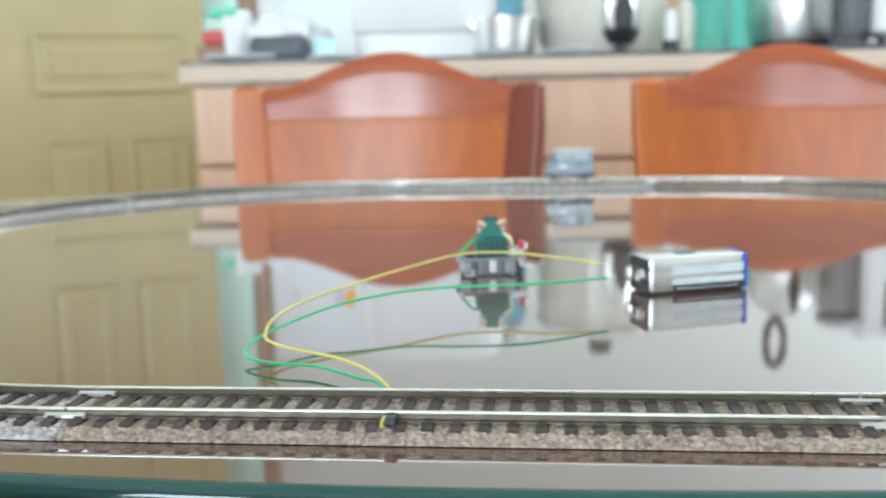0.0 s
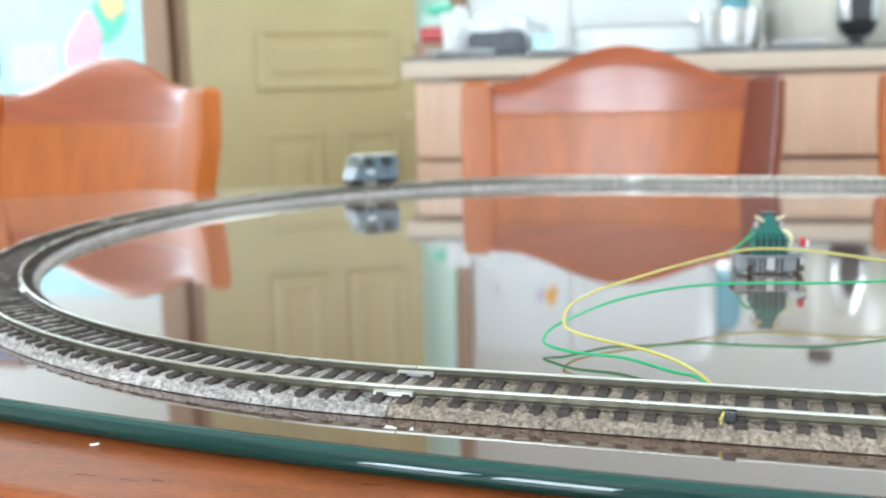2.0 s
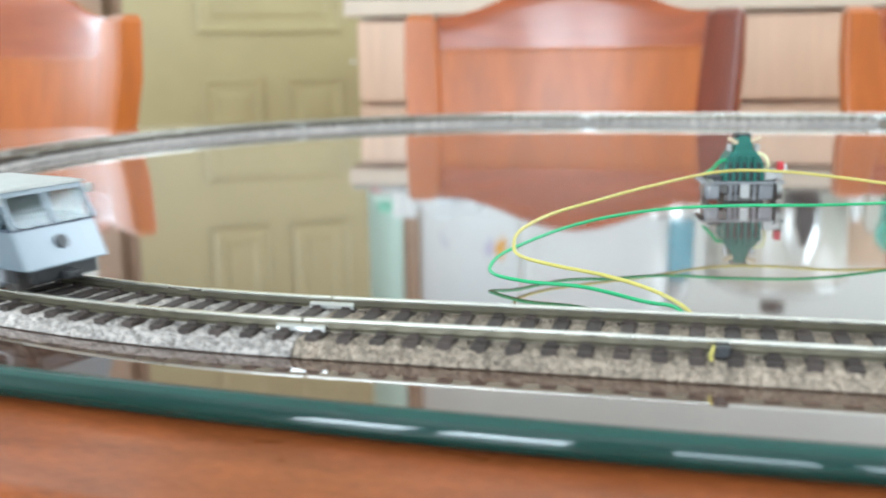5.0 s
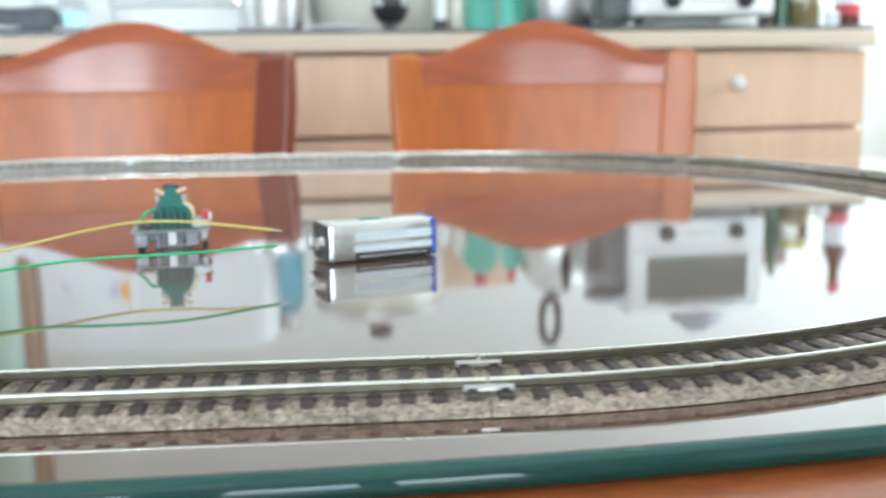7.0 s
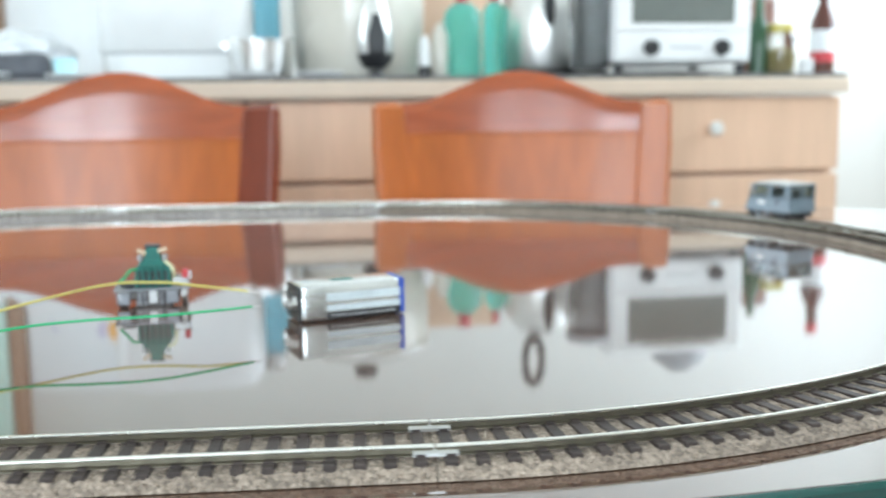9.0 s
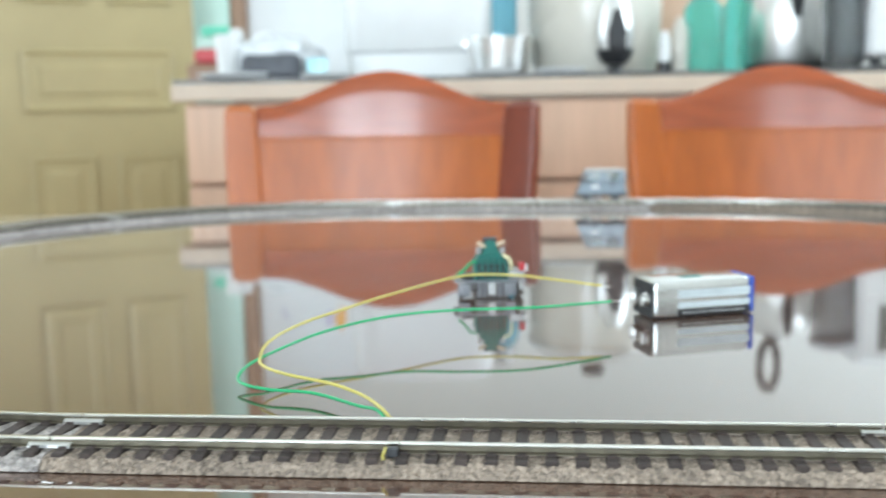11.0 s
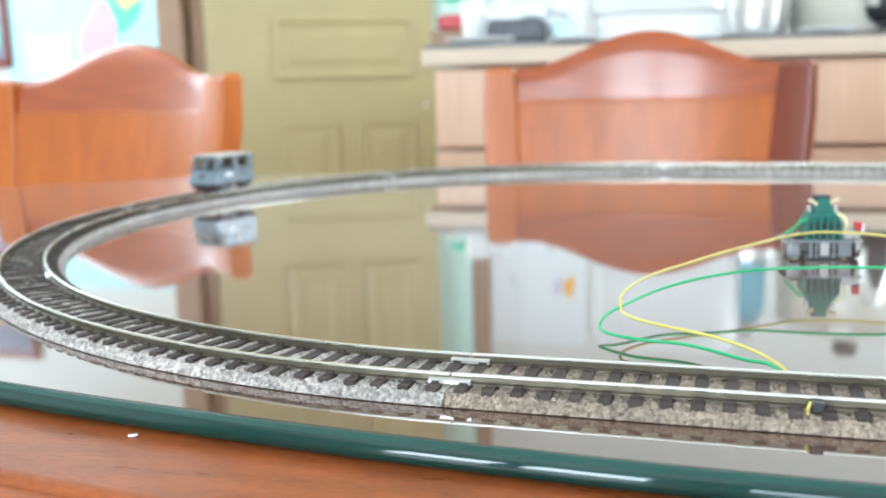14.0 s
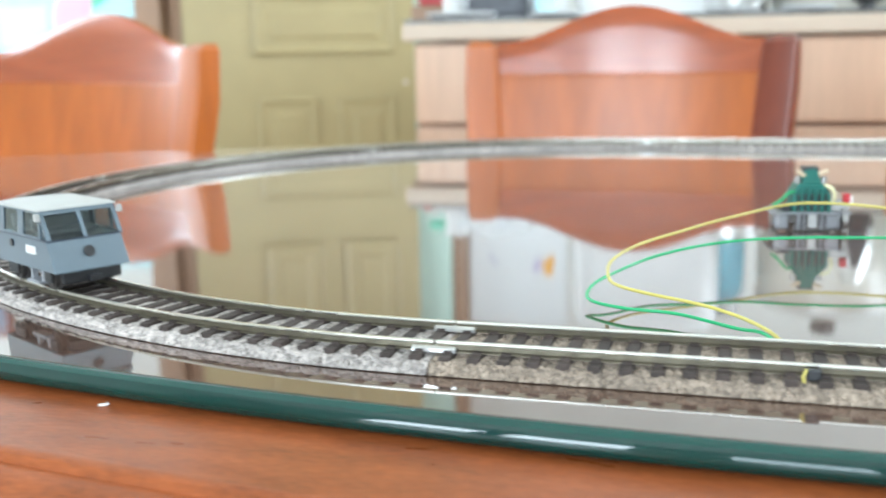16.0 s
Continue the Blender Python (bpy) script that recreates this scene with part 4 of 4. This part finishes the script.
    part("front_panel", bx(0.006, w - 0.006, 0.0, 0.0055, z0 + 0.005, z0 + 0.045, 0.002), WHITE, s)
    dr = part("oven_door", bx(0.006, w - 0.006, 0.0, 0.0055, z0 + 0.049, z1 - 0.008, 0.002), WHITE, s)
    part("door_glass", bx(0.030, w - 0.030, -0.0006, 0.0005, z0 + 0.060, z1 - 0.022, 0.0002), mat("oven_glass", (0.15, 0.165, 0.15), 0.1, var=0.1), dr, "dark glass pane")
    part("handle", bx(0.05, w - 0.05, -0.014, -0.008, z1 - 0.020, z1 - 0.013, 0.002), STEEL, dr)
    for x in (0.060, 0.172):
        part("knob", lathe([(0, 0), (0.0125, 0), (0.0125, 0.004), (0.010, 0.012), (0, 0.0125)], 24, pose(x, 0, z0 + 0.024, 90)), BLACK, s, "round dark control knob")
    bm = nb()
    for k in range(5):
        box(bm, 0.092 + k * 0.010, 0.099 + k * 0.010, -0.0004, 0.0002, z0 + 0.023, z0 + 0.026)
    part("front_print", bm, GREY_PLASTIC, s, "unreadable grey print")
    for x in (0.014, w - 0.014):
        for y in (0.014, d - 0.02):
            part("foot", lathe([(0, 0), (0.007, 0), (0.008, 0.0158), (0, 0.0158)], 14, pose(x, y, 0)), BLACK, s)
    part("crumb_tray", bx(0.03, w - 0.03, -0.004, 0.15, 0.004, 0.0075, 0.001), STEEL_DULL, s)
    # small bowl on the toaster
    s = empty("bowl", CM @ pose(0.0, 0, CZ + 0.1685), "small pale bowl upside down on the toaster oven", "bowl")
    s.matrix_world = pose(0.62, 1.34, CZ + 0.1685)
    part("shell", lathe([(0.052, 0.0), (0.050, 0.012), (0.040, 0.032), (0.022, 0.043), (0.020, 0.047), (0, 0.047)], 30), GREY_PLASTIC, s, "", True)
    # jars
    s = empty("glass_jar", on_counter(0.762, 1.30), "glass spice jar with a yellow lid", "jar", "jars beside the toaster")
    part("jar", lathe([(0, 0.001), (0.020, 0.001), (0.0225, 0.006), (0.0225, 0.055), (0.017, 0.064), (0, 0.064)], 26), CLEAR, s, "", True)
    part("filling", lathe([(0, 0.003), (0.0195, 0.003), (0.0195, 0.038), (0, 0.040)], 24), mat("ochre_spice", (0.42, 0.33, 0.14), 0.8), s)
    part("lid", lathe([(0, 0.0642), (0.019, 0.0642), (0.019, 0.076), (0, 0.077)], 26), WIRE_Y, s, "pale yellow lid")
    s = empty("sauce_bottle", on_counter(0.812, 1.262), "dark sauce bottle with a white and red label", "bottle", "jars beside the toaster")
    part("body", lathe([(0, 0), (0.017, 0), (0.018, 0.004), (0.018, 0.078), (0.012, 0.094), (0.008, 0.104), (0.008, 0.126), (0, 0.126)], 26), mat("dark_sauce", (0.10, 0.03, 0.02), 0.12), s, "", True)
    part("label_band", lathe([(0.0183, 0.016), (0.0184, 0.02), (0.0184, 0.06), (0.0183, 0.064)], 26), WHITE_PAPER, s, "white paper label")
    part("label_stripe", lathe([(0.0186, 0.016), (0.0186, 0.032)], 26), RED, s, "red label stripe")
    part("cap", lathe([(0, 0.1262), (0.0095, 0.1262), (0.009, 0.142), (0, 0.143)], 20), RED, s, "red screw cap")
    s = empty("white_tub", on_counter(0.788, 1.262), "small white plastic tub", "tub", "jars beside the toaster")
    part("body", lathe([(0, 0), (0.011, 0), (0.012, 0.022), (0, 0.023)], 22), WHITE, s)
    s = empty("dark_bottle", on_counter(0.726, 1.30), "dark green oil bottle", "bottle", "jars beside the toaster")
    part("body", lathe([(0, 0), (0.014, 0), (0.0145, 0.07), (0.007, 0.09), (0.006, 0.12), (0, 0.12)], 22), mat("dark_green_glass", (0.02, 0.07, 0.03), 0.1), s, "", True)
    s = empty("snack_packet", on_counter(0.772, 1.42), "dark brown food packet with a red patch standing upright", "packet")
    part("bag", bx(-0.03, 0.03, -0.012, 0.012, 0, 0.13, 0.010), mat("brown_foil", (0.17, 0.075, 0.05), 0.35, var=0.3, scale=60), s)
    part("print", bx(-0.02, 0.02, -0.0128, -0.012, 0.055, 0.075), RED, s, "red print patch")
    # left end: dish rack bits
    s = empty("plastic_bag", on_counter(-0.41, 1.36), "crumpled clear plastic bag with a dark packet in it", "plastic bag")
    bm = bmesh.new()
    bmesh.ops.create_icosphere(bm, subdivisions=4, radius=1)
    for q in bm.verts:
        k = 1 + 0.22 * noise.noise(q.co * 2.3) + 0.10 * noise.noise(q.co * 6)
        q.co = Vector((q.co.x * 0.075 * k, q.co.y * 0.05 * k, max(0, 0.036 + q.co.z * 0.040 * k)))
    part("film", bm, mat("bag_film", (0.72, 0.74, 0.76), 0.25, var=0.2, scale=40), s, "")
    part("packet", bx(-0.045, 0.050, -0.062, -0.03, 0.0, 0.042, 0.012), mat("dark_grey_packet", (0.085, 0.088, 0.10), 0.5, var=0.4, scale=60), s, "dark packet inside")
    s = empty("white_cup", on_counter(-0.478, 1.33), "tall white plastic cup", "cup")
    part("cup", lathe([(0, 0), (0.016, 0), (0.021, 0.072), (0.0215, 0.074), (0.019, 0.073), (0.0145, 0.004), (0, 0.004)], 26), WHITE, s, "", True)
    s = empty("plate", on_counter(-0.50, 1.29), "white plate lying on the worktop", "plate")
    s.matrix_world = on_counter(-0.435, 1.21)
    part("disc", lathe([(0, 0.002), (0.03, 0.002), (0.05, 0.009), (0.052, 0.010), (0.05, 0.006), (0.03, 0.0), (0, 0.0)], 32), WHITE, s, "", True)
    s = empty("sponge_holder", on_counter(-0.315, 1.24), "small pale blue plastic holder", "holder")
    part("cup", lathe([(0, 0), (0.014, 0), (0.016, 0.03), (0.013, 0.03), (0.012, 0.003), (0, 0.003)], 20), POSTER_BLUE, s)
    for x, y in ((-0.295, 1.205), (-0.055, 1.235), (0.045, 1.23)):
        s = empty("saucer", on_counter(x, y), "small white saucer lying on the worktop", "saucer", "saucers on the worktop")
        part("disc", lathe([(0, 0.002), (0.02, 0.002), (0.036, 0.007), (0.037, 0.008), (0.035, 0.004), (0.02, 0), (0, 0)], 28), WHITE, s, "", True)
    # brown spice rack with red and green things
    s = empty("spice_rack", pose(-0.545, 1.47, CZ, 0, 0, CA), "small brown wooden rack holding red and green packets", "rack")
    bm = bx(-0.05, 0.055, 0, 0.09, 0.0005, 0.036, 0.003)
    part("box", bm, TRIM, s)
    part("packet", bx(-0.04, 0.01, 0.01, 0.05, 0.0365, 0.062, 0.006), RED, s, "red packet")
    part("packet", bx(-0.045, 0.02, 0.055, 0.085, 0.0365, 0.085, 0.006), PALE_GREEN, s, "pale green packet")
    part("jar", lathe([(0, 0), (0.014, 0), (0.015, 0.05), (0.010, 0.06), (0, 0.06)], 22, pose(0.032, 0.03, 0.0365)), WHITE, s, "white jar", True)
    part("leaf_bunch", bx(-0.04, 0.015, 0.06, 0.08, 0.0855, 0.105, 0.008), POSTER_GREEN, s, "green bunch")


build_counter_things()


# ---- wall papers ----
def flat_shape(points, y, th=0.0008):
    return prism(points, y - th, y)


def blob(cx, cz, rx, rz, turn=0.0, n=28, wob=0.12, seed=1):
    out = []
    for k in range(n):
        t = 2 * math.pi * k / n
        r = 1 + wob * math.sin(3 * t + seed) + wob * 0.5 * math.sin(5 * t + 2 * seed)
        x, z = rx * r * math.cos(t), rz * r * math.sin(t)
        c, s = math.cos(turn), math.sin(turn)
        out.append((cx + x * c - z * s, cz + x * s + z * c))
    return out


pst = empty("poster", pose(-1.64, RY1 - 0.004, T + 0.12), "pale blue wall poster with pink, green and peach shapes", "poster")
part("sheet", bx(-0.26, 0.225, -0.002, 0.0, -0.05, 0.312), POSTER_BLUE, pst)
part("border", bx(0.2252, 0.255, -0.0025, 0.0, -0.05, 0.312), WHITE_PAPER, pst, "white paper border")
part("shape", flat_shape(blob(0.095, 0.165, 0.085, 0.05, 0.9, seed=1), -0.0022), POSTER_GREEN, pst, "green printed shape")
part("shape", flat_shape(blob(0.02, 0.095, 0.05, 0.075, -0.5, seed=2), -0.0032), PINK, pst, "pink printed shape")
part("shape", flat_shape(blob(0.105, 0.20, 0.032, 0.05, 0.4, seed=3), -0.0042), PEACH, pst, "peach printed shape")
part("shape", flat_shape(blob(0.12, 0.26, 0.03, 0.03, 0.0, seed=4), -0.0032), PINK, pst, "pink printed shape")
part("print_block", bx(-0.20, -0.06, -0.0026, -0.002, 0.0, 0.10), LILAC, pst, "pale lilac printed block")
cal = empty("wall_chart", pose(-0.505, RY1 - 0.004, T + 0.13), "white wall chart with orange and lilac marks", "chart")
part("sheet", bx(-0.112, 0.105, -0.002, 0.0, 0, 0.39), WHITE_PAPER, cal)
part("mark", flat_shape(blob(0.068, 0.255, 0.013, 0.024, 0.2, seed=5), -0.0022), ORANGE, cal, "orange mark")
part("mark", flat_shape(blob(0.042, 0.255, 0.010, 0.020, 0.2, seed=6), -0.0022), LILAC, cal, "lilac mark")
part("mark", flat_shape(blob(-0.060, 0.245, 0.004, 0.018, -0.5, seed=6), -0.0022), LILAC, cal, "lilac pen stroke")
pic = empty("framed_picture", pose(-1.93, RY1 - 0.004, T + 0.14), "small dark-framed colourful picture", "picture")
part("frame", bx(-0.10, 0.045, -0.012, 0.0, 0.0, 0.5, 0.002), WOOD_DARK, pic)
part("print", bx(-0.085, 0.030, -0.0135, -0.012, 0.02, 0.48), mat("picture_print", (0.20, 0.22, 0.30), 0.5, var=0.6, scale=25), pic)
part("print_patch", bx(-0.05, 0.012, -0.0145, -0.0135, 0.20, 0.27), RED, pic)
part("print_patch", bx(-0.08, -0.02, -0.0145, -0.0135, 0.31, 0.40), ORANGE, pic)
part("print_patch", bx(-0.07, 0.02, -0.0145, -0.0135, 0.05, 0.12), POSTER_GREEN, pic)

# floor tiles
tile_mesh = mesh_of("floor_tile", bx(-0.198, 0.198, -0.198, 0.198, -0.0035, 0.0, 0.001, seg=1), FLOOR)
fl = bpy.data.objects["floor"]
for i in range(11):
    for j in range(11):
        x, y = RX0 + 0.2 + i * 0.4, RY0 + 0.2 + j * 0.4
        if x < RX1 - 0.19 and y < RY1 - 0.19:
            tl = new("floor_tile", tile_mesh)
            tl.parent = fl
            tl.matrix_local = pose(x, y, 0)


# ---- what moves ----
RUN = [(0.0, 1.320), (0.5, 1.420), (1.0, 1.518), (1.5, 1.617), (2.0, 1.720), (2.5, 1.823), (3.0, 1.922), (3.2, 1.962), (3.7, 2.078), (4.2, 2.197), (4.7, 2.318), (5.0, 2.395), (5.3, 2.474), (5.5, 2.525),
       (5.75, 2.588), (6.0, 2.654), (6.4, 2.760), (6.8, 2.862), (7.2, 2.960), (7.7, 3.078), (8.2, 3.192), (8.7, 3.304), (9.2, 3.414), (9.7, 3.523), (10.3, 3.650),
       (10.6, 3.702), (11.0, 3.780), (11.4, 3.860), (11.8, 3.940), (12.2, 4.018), (12.6, 4.099), (13.0, 4.180), (13.4, 4.260), (13.8, 4.342), (14.2, 4.422), (14.6, 4.505), (15.0, 4.590), (15.3, 4.652), (15.6, 4.716), (16.0, 4.8265)]


def motions():
    rows = []
    for t, s in RUN:
        x, y, a = oval(s)
        rows.append((t, pose(x, y, T, 0, 0, math.degrees(a))))
    walk(railcar, rows)


motions()
